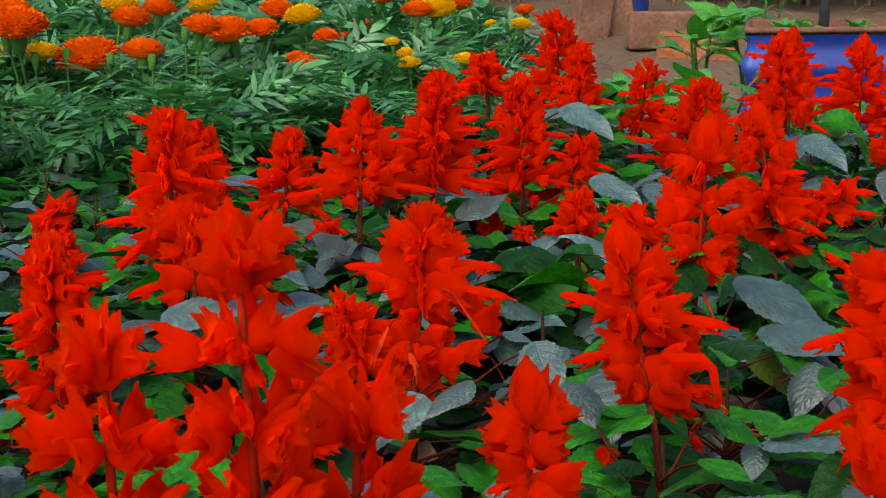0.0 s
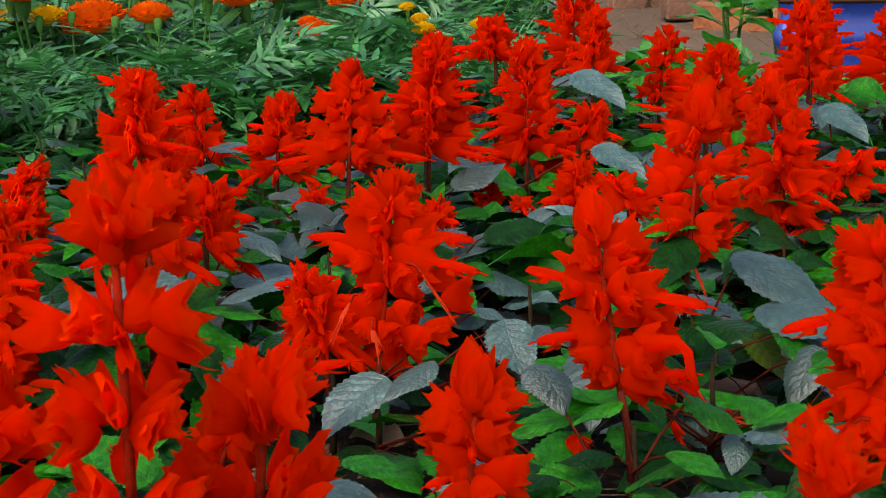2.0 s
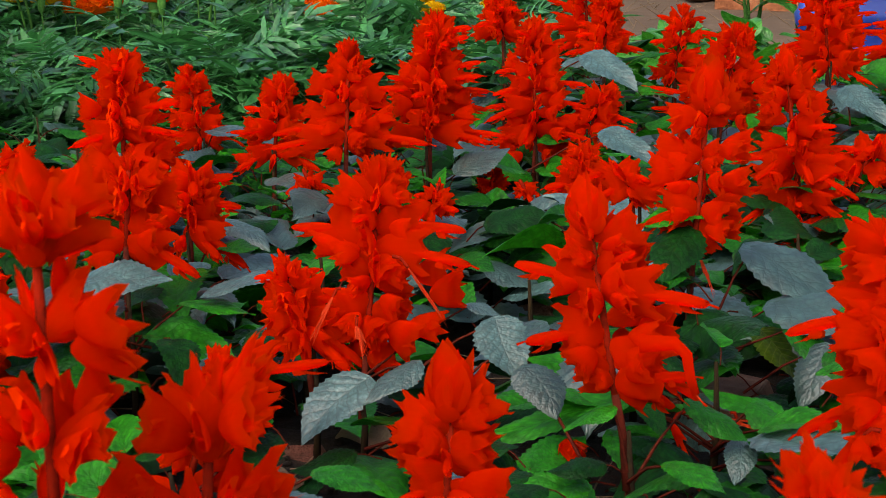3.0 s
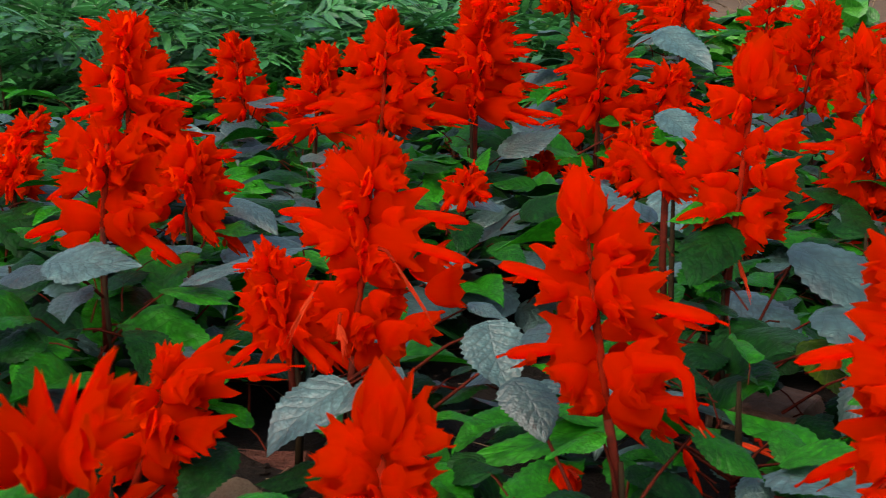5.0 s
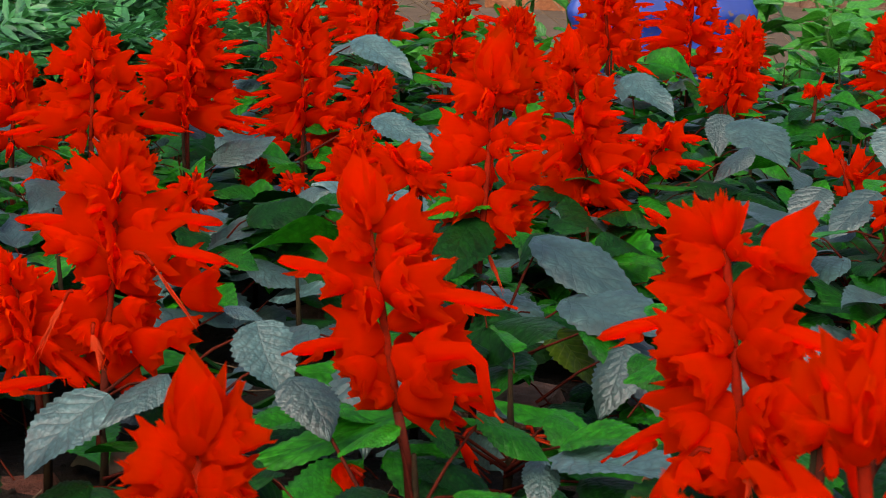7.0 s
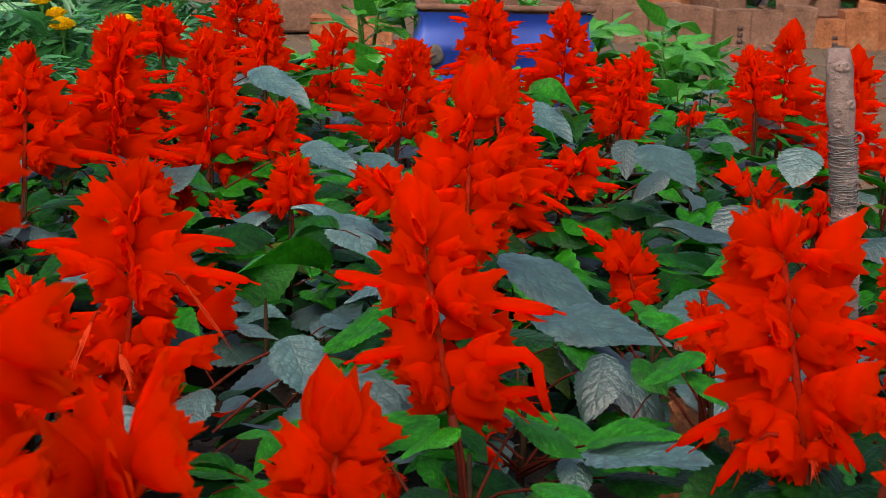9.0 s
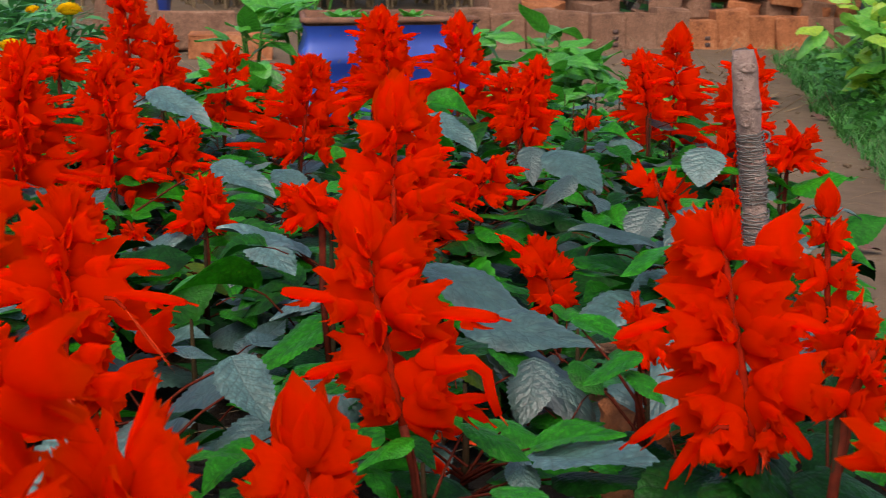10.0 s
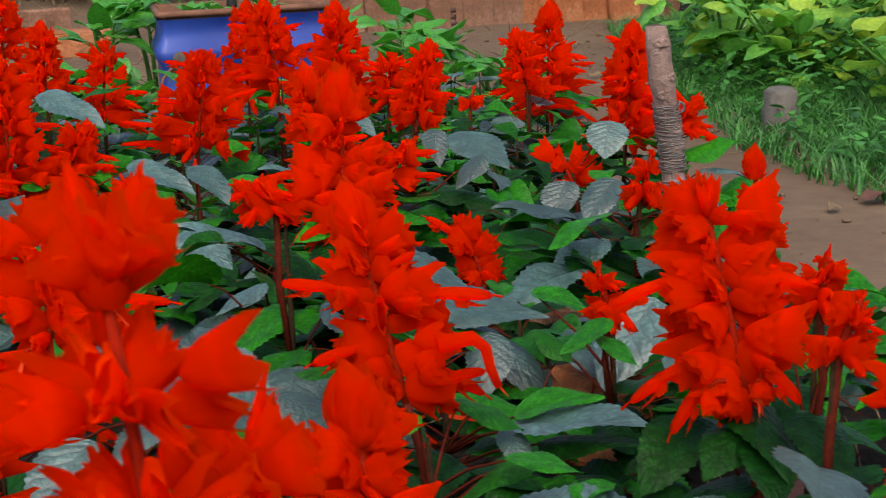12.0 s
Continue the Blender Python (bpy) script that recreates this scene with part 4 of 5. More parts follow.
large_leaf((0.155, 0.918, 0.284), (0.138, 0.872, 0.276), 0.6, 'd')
large_leaf((0.165, 0.928, 0.290), (0.128, 0.910, 0.292), 0.5, 'g')


def drooping_floret(base, tip, mesh, width=0.5):
    """A spent or hanging floret on a thin stalk, on the plant nearest to it."""
    b, t = Vector(base), Vector(tip)
    p = min(plants, key=lambda q: (q.location.x - b.x) ** 2 + (q.location.y - b.y) ** 2)
    ln = (t - b).length
    put("floret", mesh, p, aim(b - p.location, t - b, (0, 0, 1), (ln * width, ln * width, ln)))
    bm = bmesh.new()
    root = b - p.location
    foot = Vector((root.x * 0.7, root.y * 0.7, root.z + 0.004))
    tube(bm, [foot, (foot + root) * 0.5 + Vector((0, 0, 0.002)), root], [0.0010, 0.0009, 0.0008], 5, False)
    part("stalk", bm, RED_STEM, p)


def hanging_tube(points):
    """A long curved corolla tube that hangs from its whorl, with a pale thread at its tip."""
    p = min(plants, key=lambda q: (q.location.x - points[0][0]) ** 2 + (q.location.y - points[0][1]) ** 2)
    pts = [Vector(q) - p.location for q in points]
    bm = bmesh.new()
    tube(bm, pts, [0.0040, 0.0030, 0.0024, 0.0021, 0.0016][:len(pts)], 9)
    ob = part("floret", bm, RED, p, "long curved red flower tube")
    bm = bmesh.new()
    end = pts[-1] - pts[-2]
    tube(bm, [pts[-1] - end * 0.1, pts[-1] + end * 0.6 + Vector((0.002, 0, 0))], [0.0005, 0.0003], 5)
    part("thread", bm, FADED, ob)


drooping_floret((0.135, 0.777, 0.231), (0.143, 0.763, 0.218), COROLLA[1], 0.55)
drooping_floret((0.086, 0.758, 0.227), (0.087, 0.745, 0.217), BUD[1], 1.2)
drooping_floret((0.158, 0.796, 0.228), (0.182, 0.783, 0.225), SPENT[0], 0.5)
drooping_floret((0.169, 0.795, 0.226), (0.179, 0.785, 0.229), SPENT[1], 0.4)
drooping_floret((0.027, 0.882, 0.21), (0.04, 0.872, 0.214), CALYX[2], 0.6)
drooping_floret((0.162, 0.912, 0.275), (0.17, 0.897, 0.255), SPENT[1], 0.28)
drooping_floret((-0.031, 0.823, 0.277), (-0.042, 0.807, 0.256), SPENT[0], 0.3)
drooping_floret((0.008, 0.809, 0.297), (0.028, 0.802, 0.269), SPENT[1], 0.22)
hanging_tube(((0.112, 0.702, 0.297), (0.126, 0.699, 0.2985), (0.131, 0.697, 0.294), (0.1325, 0.695, 0.285), (0.135, 0.693, 0.278)))
drooping_floret((-0.019, 0.82, 0.263), (-0.012, 0.806, 0.249), SPENT[0], 0.6)
drooping_floret((0.203, 0.614, 0.29), (0.202, 0.607, 0.28), SPENT[0], 0.7)
drooping_floret((0.186, 0.622, 0.29), (0.185, 0.615, 0.281), CALYX[3], 0.9)
drooping_floret((0.205, 0.614, 0.294), (0.202, 0.608, 0.287), CALYX[5], 1.0)
drooping_floret((0.181, 0.78, 0.232), (0.191, 0.764, 0.234), SPENT[0], 0.3)

# ---- marigolds ----
def pinnate_leaf(seed):
    """Points, faces and UVs of a feathered leaf one unit long, along +y, its face up."""
    rnd = random.Random(seed)
    pts, faces, uvs = [], [], []

    def leaflet(base, way, ln, wd):
        side = Vector((way.y, -way.x, 0)).normalized()
        k = len(pts)
        sag = rnd.uniform(0.05, 0.6)
        for i, w in enumerate((0.3, 1.0, 0.8, 0.04)):
            f = (0, 0.3, 0.65, 1)[i]
            c = base + way * ln * f - Vector((0, 0, sag * ln * f * f))
            for s, up in ((-1, 0.3), (0, 0), (1, 0.3)):
                p = c + side * (s * wd * w * 0.5) + Vector((0, 0, up * wd * w * 0.5))
                pts.append(p)
                uvs.append((f, 0.5 + 0.5 * s))
        for i in range(3):
            for j in range(2):
                a = k + 3 * i + j
                faces.append((a, a + 1, a + 4, a + 3))

    for i in range(6):
        f = 0.15 + 0.14 * i
        for s in (-1, 1):
            ang = radians(rnd.uniform(38, 62))
            ln = 0.46 * math.sin(math.pi * (0.2 + 0.6 * f)) * rnd.uniform(0.85, 1.15)
            leaflet(Vector((0, f, -0.25 * f * f)), Vector((s * math.sin(ang), math.cos(ang), 0)), ln, 0.085)
    leaflet(Vector((0, 0.92, -0.21)), Vector((rnd.uniform(-0.1, 0.1), 1, -0.2)), 0.38, 0.14)
    k = len(pts)
    for f in (0, 0.5, 0.95):
        for s in (-0.012, 0.012):
            pts.append(Vector((s, f, -0.25 * f * f - 0.004)))
            uvs.append((0.5, 0.5))
    faces.extend(((k, k + 1, k + 3, k + 2), (k + 2, k + 3, k + 5, k + 4)))
    return np.array([tuple(p) for p in pts]), np.array(faces), np.array(uvs)


def joined(name, mat, template_list, poses_list):
    """One mesh out of many posed copies of small leaf templates."""
    vs, fs, us, n = [], [], [], 0
    for (p, f, u), m in zip(template_list, poses_list):
        a = np.array(m)
        vs.append(p @ a[:3, :3].T + a[:3, 3])
        fs.append(f + n)
        us.append(u[f].reshape(-1, 2))
        n += len(p)
    me = bpy.data.meshes.new(name)
    me.from_pydata(np.concatenate(vs).tolist(), [], np.concatenate(fs).tolist())
    me.uv_layers.new(name="UVMap").data.foreach_set("uv", np.concatenate(us).ravel())
    for p in me.polygons:
        p.use_smooth = True
    return coat(me, mat)


def leaf_pose(at, azim, rise, size, roll=0.0):
    way = Vector((math.cos(azim) * math.cos(rise), math.sin(azim) * math.cos(rise), math.sin(rise)))
    side = way.cross(Vector((0, 0, 1))).normalized()
    r = Matrix((side, way, side.cross(way))).transposed().to_4x4()
    return Matrix.Translation(at) @ r @ Matrix.Rotation(roll, 4, 'Y') @ Matrix.Scale(size, 4)


FEATHER = [pinnate_leaf(500 + k) for k in range(6)]


def marigold_foliage(seed, leaves, height, spread):
    rnd = random.Random(seed)
    temps, poses_ = [], []
    for k in range(leaves):
        f = (k + rnd.random()) / leaves
        z = height * (0.36 + 0.64 * f ** 0.7)
        r = spread * math.sqrt(rnd.random()) * (1.0 - 0.25 * f)
        az = rnd.uniform(0, 6.3)
        at = Vector((r * math.cos(az), r * math.sin(az), z))
        temps.append(rnd.choice(FEATHER))
        poses_.append(leaf_pose(at, az + rnd.uniform(-0.9, 0.9), rnd.uniform(-0.4, 1.0), rnd.uniform(0.065, 0.12), rnd.uniform(-0.9, 0.9)))
    return joined("foliage", MARIGOLD_LEAF, temps, poses_)


def marigold_stems(seed, height, spread):
    rnd = random.Random(seed)
    bm = bmesh.new()
    for k in range(7):
        az, r = k * 0.9 + rnd.uniform(-0.3, 0.3), spread * rnd.uniform(0.3, 0.9)
        tube(bm, [(0, 0, 0), (0.4 * r * math.cos(az), 0.4 * r * math.sin(az), height * 0.45), (r * math.cos(az), r * math.sin(az), height * 0.95)], [0.004, 0.003, 0.0018], 5, False)
    return coat(mesh_of("stem", bm), GREEN_STEM)


def pompon(seed, mat):
    """A double marigold head one unit across, its foot at the origin."""
    rnd = random.Random(seed)
    bm = bmesh.new()
    n = 240
    for k in range(n):
        z = 1 - 1.12 * (k + 0.5) / n
        a = k * 2.39996 + rnd.uniform(-0.15, 0.15)
        q = math.sqrt(max(0.0, 1 - z * z))
        o = Vector((q * math.cos(a), q * math.sin(a), z))
        out = Vector((math.cos(a), math.sin(a), 0))
        way = (o + 0.55 * out + Vector((0, 0, 0.15))).normalized()
        foot = Vector((o.x * 0.34, o.y * 0.34, 0.13 + o.z * 0.20))
        petal(bm, foot, way, Vector((0, 0, 1)) - out * 0.25 + 0.3 * o, rnd.uniform(0.10, 0.14), rnd.uniform(0.11, 0.15), rnd.uniform(-0.2, 0.6), 0.10, rnd, 2)
    lathe(bm, [(0.10, 0.0), (0.26, 0.04), (0.33, 0.12), (0.28, 0.24), (0.15, 0.31), (0.02, 0.33)], 14, 0.04, False, rnd)
    return coat(mesh_of("flower_head", bm), mat)


def green_cup():
    bm = bmesh.new()
    lathe(bm, [(0.03, -0.32), (0.07, -0.26), (0.115, -0.12), (0.135, 0.02), (0.13, 0.05)], 10, 0.03)
    return coat(mesh_of("calyx", bm), GREEN_STEM)


FOLIAGE = [marigold_foliage(600 + k, 112, 0.25, 0.14) for k in range(4)]
STEMS = [marigold_stems(620 + k, 0.24, 0.11) for k in range(3)]
ORANGE_HEAD = [pompon(640 + k, ORANGE) for k in range(3)]
YELLOW_HEAD = [pompon(650 + k, YELLOW) for k in range(3)]
CUP = green_cup()

marigolds = []
rnd = random.Random(21)
for j in range(6):
    for i in range(8):
        x, y = -1.02 + 0.165 * i + rnd.uniform(-0.04, 0.04), 1.93 + 0.16 * j + rnd.uniform(-0.035, 0.035)
        if x < -0.15 - 0.34 * y or x > 0.05 + 0.015 * j:
            continue
        p = tagged(new("marigold_plant"), "bushy marigold with dark feathery leaves in the bed", "flower plant", "marigolds in the bed")
        p.location, p.rotation_euler = (x, y, bed_height(x, y) - 0.01), (0, 0, rnd.uniform(0, 6.3))
        s = rnd.uniform(0.92, 1.12)
        p.scale = (s, s, s * (0.66 + 0.065 * j))
        put("stem", rnd.choice(STEMS), p)
        put("foliage", rnd.choice(FOLIAGE), p)
        marigolds.append(p)

heads = []


def marigold_head(at, wide, hue):
    """A flower head on the nearest plant; at: its place; hue: orange or yellow."""
    k = len(heads)
    p = min(marigolds, key=lambda q: (q.location.x - at[0]) ** 2 + (q.location.y - at[1]) ** 2)
    r = random.Random(660 + k)
    at = (at[0], at[1], at[2] - 0.034)
    m = pose(*at, r.uniform(-18, 8), r.uniform(-12, 12), r.uniform(0, 360)) @ Matrix.Scale(wide * 1.25, 4)
    inv = Matrix.LocRotScale(p.location, p.rotation_euler, p.scale).inverted()
    h = put("flower_head", r.choice(ORANGE_HEAD if hue == 'o' else YELLOW_HEAD), p, inv @ m, "ruffled orange flower head" if hue == 'o' else "ruffled yellow flower head")
    put("calyx", CUP, h)
    bm = bmesh.new()
    a, b = Vector(at) - Vector((0, 0, 0.25 * wide)), Vector((p.location.x * 0.5 + at[0] * 0.5, p.location.y * 0.5 + at[1] * 0.5, 0.17))
    tube(bm, [inv @ b, inv @ (a * 0.6 + b * 0.4 + Vector((0, 0, 0.01))), inv @ a], [0.0022, 0.002, 0.002], 5, False)
    part("flower_stalk", bm, GREEN_STEM, p)
    heads.append(h)


marigold_head((-0.479, 2.070, 0.302), 0.082, 'o')
marigold_head((-0.413, 2.080, 0.313), 0.055, 'o')
marigold_head((-0.560, 2.000, 0.352), 0.075, 'o')
marigold_head((-0.585, 2.040, 0.350), 0.06, 'o')
marigold_head((-0.560, 2.120, 0.305), 0.050, 'y')
marigold_head((-0.625, 2.150, 0.305), 0.045, 'y')
marigold_head((-0.300, 2.150, 0.330), 0.066, 'o')
marigold_head((-0.265, 2.240, 0.330), 0.045, 'o')
marigold_head((-0.205, 2.250, 0.346), 0.052, 'y')
marigold_head((-0.250, 2.280, 0.352), 0.050, 'o')
marigold_head((-0.188, 2.080, 0.292), 0.048, 'o')
marigold_head((-0.203, 2.100, 0.306), 0.030, 'o')
marigold_head((-0.050, 2.090, 0.315), 0.024, 'y')
marigold_head((-0.045, 2.060, 0.303), 0.030, 'y')
marigold_head((-0.070, 2.110, 0.328), 0.022, 'y')
marigold_head((0.028, 2.090, 0.305), 0.030, 'y')
marigold_head((-0.170, 2.200, 0.325), 0.034, 'o')
marigold_head((-0.145, 2.260, 0.320), 0.022, 'o')
marigold_head((-0.120, 2.300, 0.332), 0.034, 'o')
marigold_head((-0.010, 2.330, 0.348), 0.058, 'y')
marigold_head((-0.040, 2.300, 0.350), 0.046, 'o')
marigold_head((0.118, 2.300, 0.332), 0.032, 'y')
marigold_head((0.075, 2.360, 0.330), 0.020, 'y')
marigold_head((-0.460, 2.230, 0.343), 0.055, 'o')
marigold_head((-0.430, 2.300, 0.352), 0.050, 'o')
marigold_head((-0.365, 2.330, 0.356), 0.045, 'y')
marigold_head((-0.500, 2.350, 0.352), 0.055, 'y')
marigold_head((-0.330, 2.060, 0.350), 0.05, 'o')
marigold_head((-0.640, 2.250, 0.352), 0.06, 'o')
marigold_head((0.02, 2.42, 0.352), 0.045, 'o')
marigold_head((0.13, 2.40, 0.345), 0.03, 'o')
marigold_head((-0.10, 2.45, 0.36), 0.05, 'o')
marigold_head((-0.7, 2.45, 0.37), 0.06, 'y')

# unopened buds
for k, at in enumerate(((-0.545, 2.02, 0.285), (-0.505, 2.03, 0.290), (-0.438, 1.99, 0.288), (-0.345, 2.03, 0.318), (-0.330, 2.06, 0.305), (-0.385, 2.0, 0.285), (-0.227, 1.98, 0.250), (-0.32, 1.95, 0.245))):
    p = min(marigolds, key=lambda q: (q.location.x - at[0]) ** 2 + (q.location.y - at[1]) ** 2)
    inv = Matrix.LocRotScale(p.location, p.rotation_euler, p.scale).inverted()
    bm = bmesh.new()
    lathe(bm, [(0.003, -0.02), (0.006, -0.014), (0.0085, 0.0), (0.0085, 0.010), (0.0065, 0.014), (0.001, 0.016)], 9, 0.03)
    tube(bm, [(0, 0.002, -0.08), (0, 0, -0.018)], [0.0018, 0.0018], 5, False)
    ob = part("bud", bm, GREEN_STEM, p, "green unopened bud")
    ob.matrix_basis = inv @ pose(*at) @ Matrix.Scale(0.65, 4)


# ---- stick with wire ----
def wired_stick():
    e = tagged(new("wooden_stake"), "bare wooden stake wound with grey wire among the salvias", "stake")
    foot = Vector((0.406, 0.945, 0.15))
    e.location = foot
    top = Vector((0.386, 0.964, 0.388)) - foot
    r = random.Random(5)
    bm = bmesh.new()
    n = 22
    mid = Vector((0.010, 0.004, 0.0))
    pts = [mid * (4 * t * (1 - t)) * 0.5 + top * t for t in (k / n for k in range(n + 1))]
    rings = tube(bm, pts, [0.0075 + 0.0007 * math.sin(k * 2.1) + r.uniform(-0.0004, 0.0005) - 0.0025 * (k == n) for k in range(n + 1)], 14)
    for ring in rings:
        for v in ring:
            v.co += 0.0008 * Vector([r.uniform(-1, 1) for _ in range(3)])
    part("shaft", bm, BARK, e)
    for k, (f, az) in enumerate(((0.94, -2.0), (0.88, -1.2), (0.82, -2.3), (0.74, -1.4), (0.97, -1.5), (0.66, -0.6))):
        bm = bmesh.new()
        o = Vector((math.cos(az), math.sin(az), 0.15))
        c = pts[round(f * n)] + o * 0.0067
        rr = []
        for rad, out in ((0.0040, 0.0), (0.0034, 0.0013), (0.0018, 0.0015), (0.0006, 0.0002)):
            ring = []
            for q in range(9):
                a = 2 * math.pi * q / 9
                x = o.cross(Vector((0, 0, 1))).normalized()
                y = x.cross(o).normalized()
                ring.append(bm.verts.new(c + o * out + rad * (math.cos(a) * x + 0.8 * math.sin(a) * y)))
            rr.append(ring)
        for a, b in zip(rr, rr[1:]):
            for q in range(9):
                bm.faces.new((a[q], a[(q + 1) % 9], b[(q + 1) % 9], b[q]))
        part("knot", bm, BARK, e)
    for lo, hi, turns in ((0.62, 0.80, 34), (0.30, 0.60, 42)):
        bm = bmesh.new()
        line = []
        steps = turns * 12
        for k in range(steps + 1):
            t = lo + (hi - lo) * k / steps
            c = mid * (4 * t * (1 - t)) * 0.5 + top * t
            a = 2 * math.pi * k / 12
            rad = 0.0079 + r.uniform(0, 0.0011)
            line.append(c + Vector((rad * math.cos(a), rad * math.sin(a), r.uniform(-0.0010, 0.0010) + 0.0012 * math.sin(a + 1.0))))
        tube(bm, line, [0.0004] * len(line), 4, False)
        part("wire_winding", bm, TWINE, e, "tight coil of grey wire")
    bm = bmesh.new()
    c = pts[round(0.79 * n)] + Vector((0.009, -0.002, 0))
    tube(bm, [c + 0.003 * Vector((math.sin(a), 0, 1 - math.cos(a))) * (0.7 + 0.1 * a) for a in (0.4 * k for k in range(11))], [0.0009] * 11, 5)
    part("wire_end", bm, TWINE, e)


wired_stick()


# ---- planter with a sapling ----
def blue_planter():
    e = tagged(new("planter_box"), "old blue metal planter box with a rusty rim, full of earth", "planter")
    e.location, e.rotation_euler = (0.698, 2.80, 0.0), (0, 0, radians(5))
    w, d, h = 0.162, 0.08, 0.256
    bm = bmesh.new()
    prof = ((0.0, 0.0), (0.0, 0.08), (0.008, 0.090), (0.009, 0.102), (0.0, 0.112), (0.0, 0.166), (0.009, 0.178), (0.010, 0.194), (0.0, 0.208), (-0.002, 0.232), (0.005, 0.246))
    corner = 0.012
    r = random.Random(2)

    def loop(out, z, shake=0.0015):
        ring = []
        for sx, sy in ((-1, -1), (1, -1), (1, 1), (-1, 1)):
            for q in range(4):
                a = math.atan2(sy, sx) - math.pi / 4 + (q / 3) * math.pi / 2
                ring.append((sx * (w - corner) + (corner + out) * math.cos(a), sy * (d - corner) + (corner + out) * math.sin(a)))
            nx = {(-1, -1): (1, -1), (1, -1): (1, 1), (1, 1): (-1, 1), (-1, 1): (-1, -1)}[(sx, sy)]
            p, q2 = ring[-1], (nx[0] * (w - corner), nx[1] * (d - corner))
            for q in range(1, 6):
                f = q / 6
                if sy == nx[1]:
                    ring.append((p[0] + (q2[0] - p[0]) * f, p[1]))
                else:
                    ring.append((p[0], p[1] + (q2[1] - p[1]) * f))
        return [bm.verts.new((x * (1 - 0.15 * (y + d) / d) + r.uniform(-shake, shake), y + r.uniform(-shake, shake), z + r.uniform(-shake, shake) * 0.4)) for x, y in ring]

    def skin(rings):
        for a, b in zip(rings, rings[1:]):
            n = len(a)
            for k in range(n):
                bm.faces.new((a[k], a[(k + 1) % n], b[(k + 1) % n], b[k]))

    skin([loop(o, z) for o, z in prof])
    part("body", bm, BLUE, e, "dented blue paint")
    bm = bmesh.new()
    skin([loop(o, z, 0.001) for o, z in ((0.003, 0.249), (0.007, 0.250), (0.009, 0.254), (0.007, 0.259), (0.0, 0.260), (-0.005, 0.257), (-0.006, 0.225))])
    part("rim", bm, RUST, e, "rusty rolled rim")
    bm = bmesh.new()
    gx, gy = np.linspace(-w + 0.005, w - 0.005, 14), np.linspace(-d + 0.005, d - 0.005, 10)
    rows = [[bm.verts.new((x * (1 - 0.15 * (y + d) / d), y, 0.243 + 0.012 * noise.noise((x * 30, y * 30, 3)))) for x in gx] for y in gy]
    for a, b in zip(rows, rows[1:]):
        for k in range(13):
            bm.faces.new((a[k], a[k + 1], b[k + 1], b[k]))
    part("earth_fill", bm, DIRT, e)
    for sx in (-1, 1):
        bm = bmesh.new()
        rings = []
        for rad, out in ((0.019, 0.0), (0.018, 0.007), (0.012, 0.011), (0.006, 0.011), (0.001, 0.010)):
            rings.append([bm.verts.new((sx * (w - 0.028) + rad * math.cos(a), -d - out, 0.175 + 1.2 * rad * math.sin(a))) for a in (2 * math.pi * q / 14 for q in range(14))])
        skin(rings)
        part("ear", bm, CONCRETE, e, "grey metal ear for the handle")
        bm = bmesh.new()
        tube(bm, [(sx * (w - 0.028), -d - 0.012, 0.175), (sx * (w - 0.016), -d - 0.018, 0.172), (sx * (w + 0.008), -d - 0.022, 0.150), (sx * (w + 0.018), -d - 0.022, 0.11)], [0.0025] * 4, 6)
        part("handle", bm, RUST, e, "bent wire handle")
    s = tagged(new("sapling"), "thin brown sapling trunk growing out of the planter", "young tree")
    s.location = (0.70, 2.80, 0.235)
    bm = bmesh.new()
    tube(bm, [(0, 0, -0.02), (0.004, 0, 0.12), (-0.004, 0.005, 0.35), (0.006, 0, 0.62)], [0.010, 0.009, 0.008, 0.006], 9)
    part("trunk", bm, TRUNK, s)
    r = random.Random(3)
    for k in range(16):
        a = r.uniform(0, 6.3)
        add_leaf(s, s.location + Vector((0.02 * math.cos(a), 0.02 * math.sin(a), 0.40 + 0.014 * k)), a, r.uniform(-0.3, 0.6), r.uniform(0.05, 0.09), r, PEPPER)
    for k in range(6):
        a = r.uniform(0, 6.3)
        w = tagged(new("seedling"), "small green weed seedling in the planter's earth", "weed", "weeds in the planter")
        w.location = (0.69 + 0.08 * math.cos(a), 2.80 + 0.045 * math.sin(a), 0.238)
        for q in range(4):
            add_leaf(w, w.location + Vector((0, 0, 0.01)), 1.6 * q + a, 0.7, 0.035, r, PEPPER)
        bm = bmesh.new()
        tube(bm, [(0, 0, -0.005), (0, 0, 0.014)], [0.0015, 0.001], 5)
        part("stem", bm, GREEN_STEM, w)


PEPPER = [leaf_mesh("leaf", PEPPER_LEAF, 700 + k, width=(0.5, 0.58, 0.66)[k % 3], teeth=0, droop=(0.2, 0.45, 0.1)[k % 3], fold=0.25, nu=10, nv=6) for k in range(5)]
SPOON = [leaf_mesh("leaf", SHRUB_LEAF, 720 + k, width=(0.6, 0.68, 0.55)[k % 3], teeth=0, droop=(0.15, 0.4, 0.05)[k % 3], fold=0.15, nu=8, nv=6, tip=0.42, wave=0.06) for k in range(5)]
blue_planter()


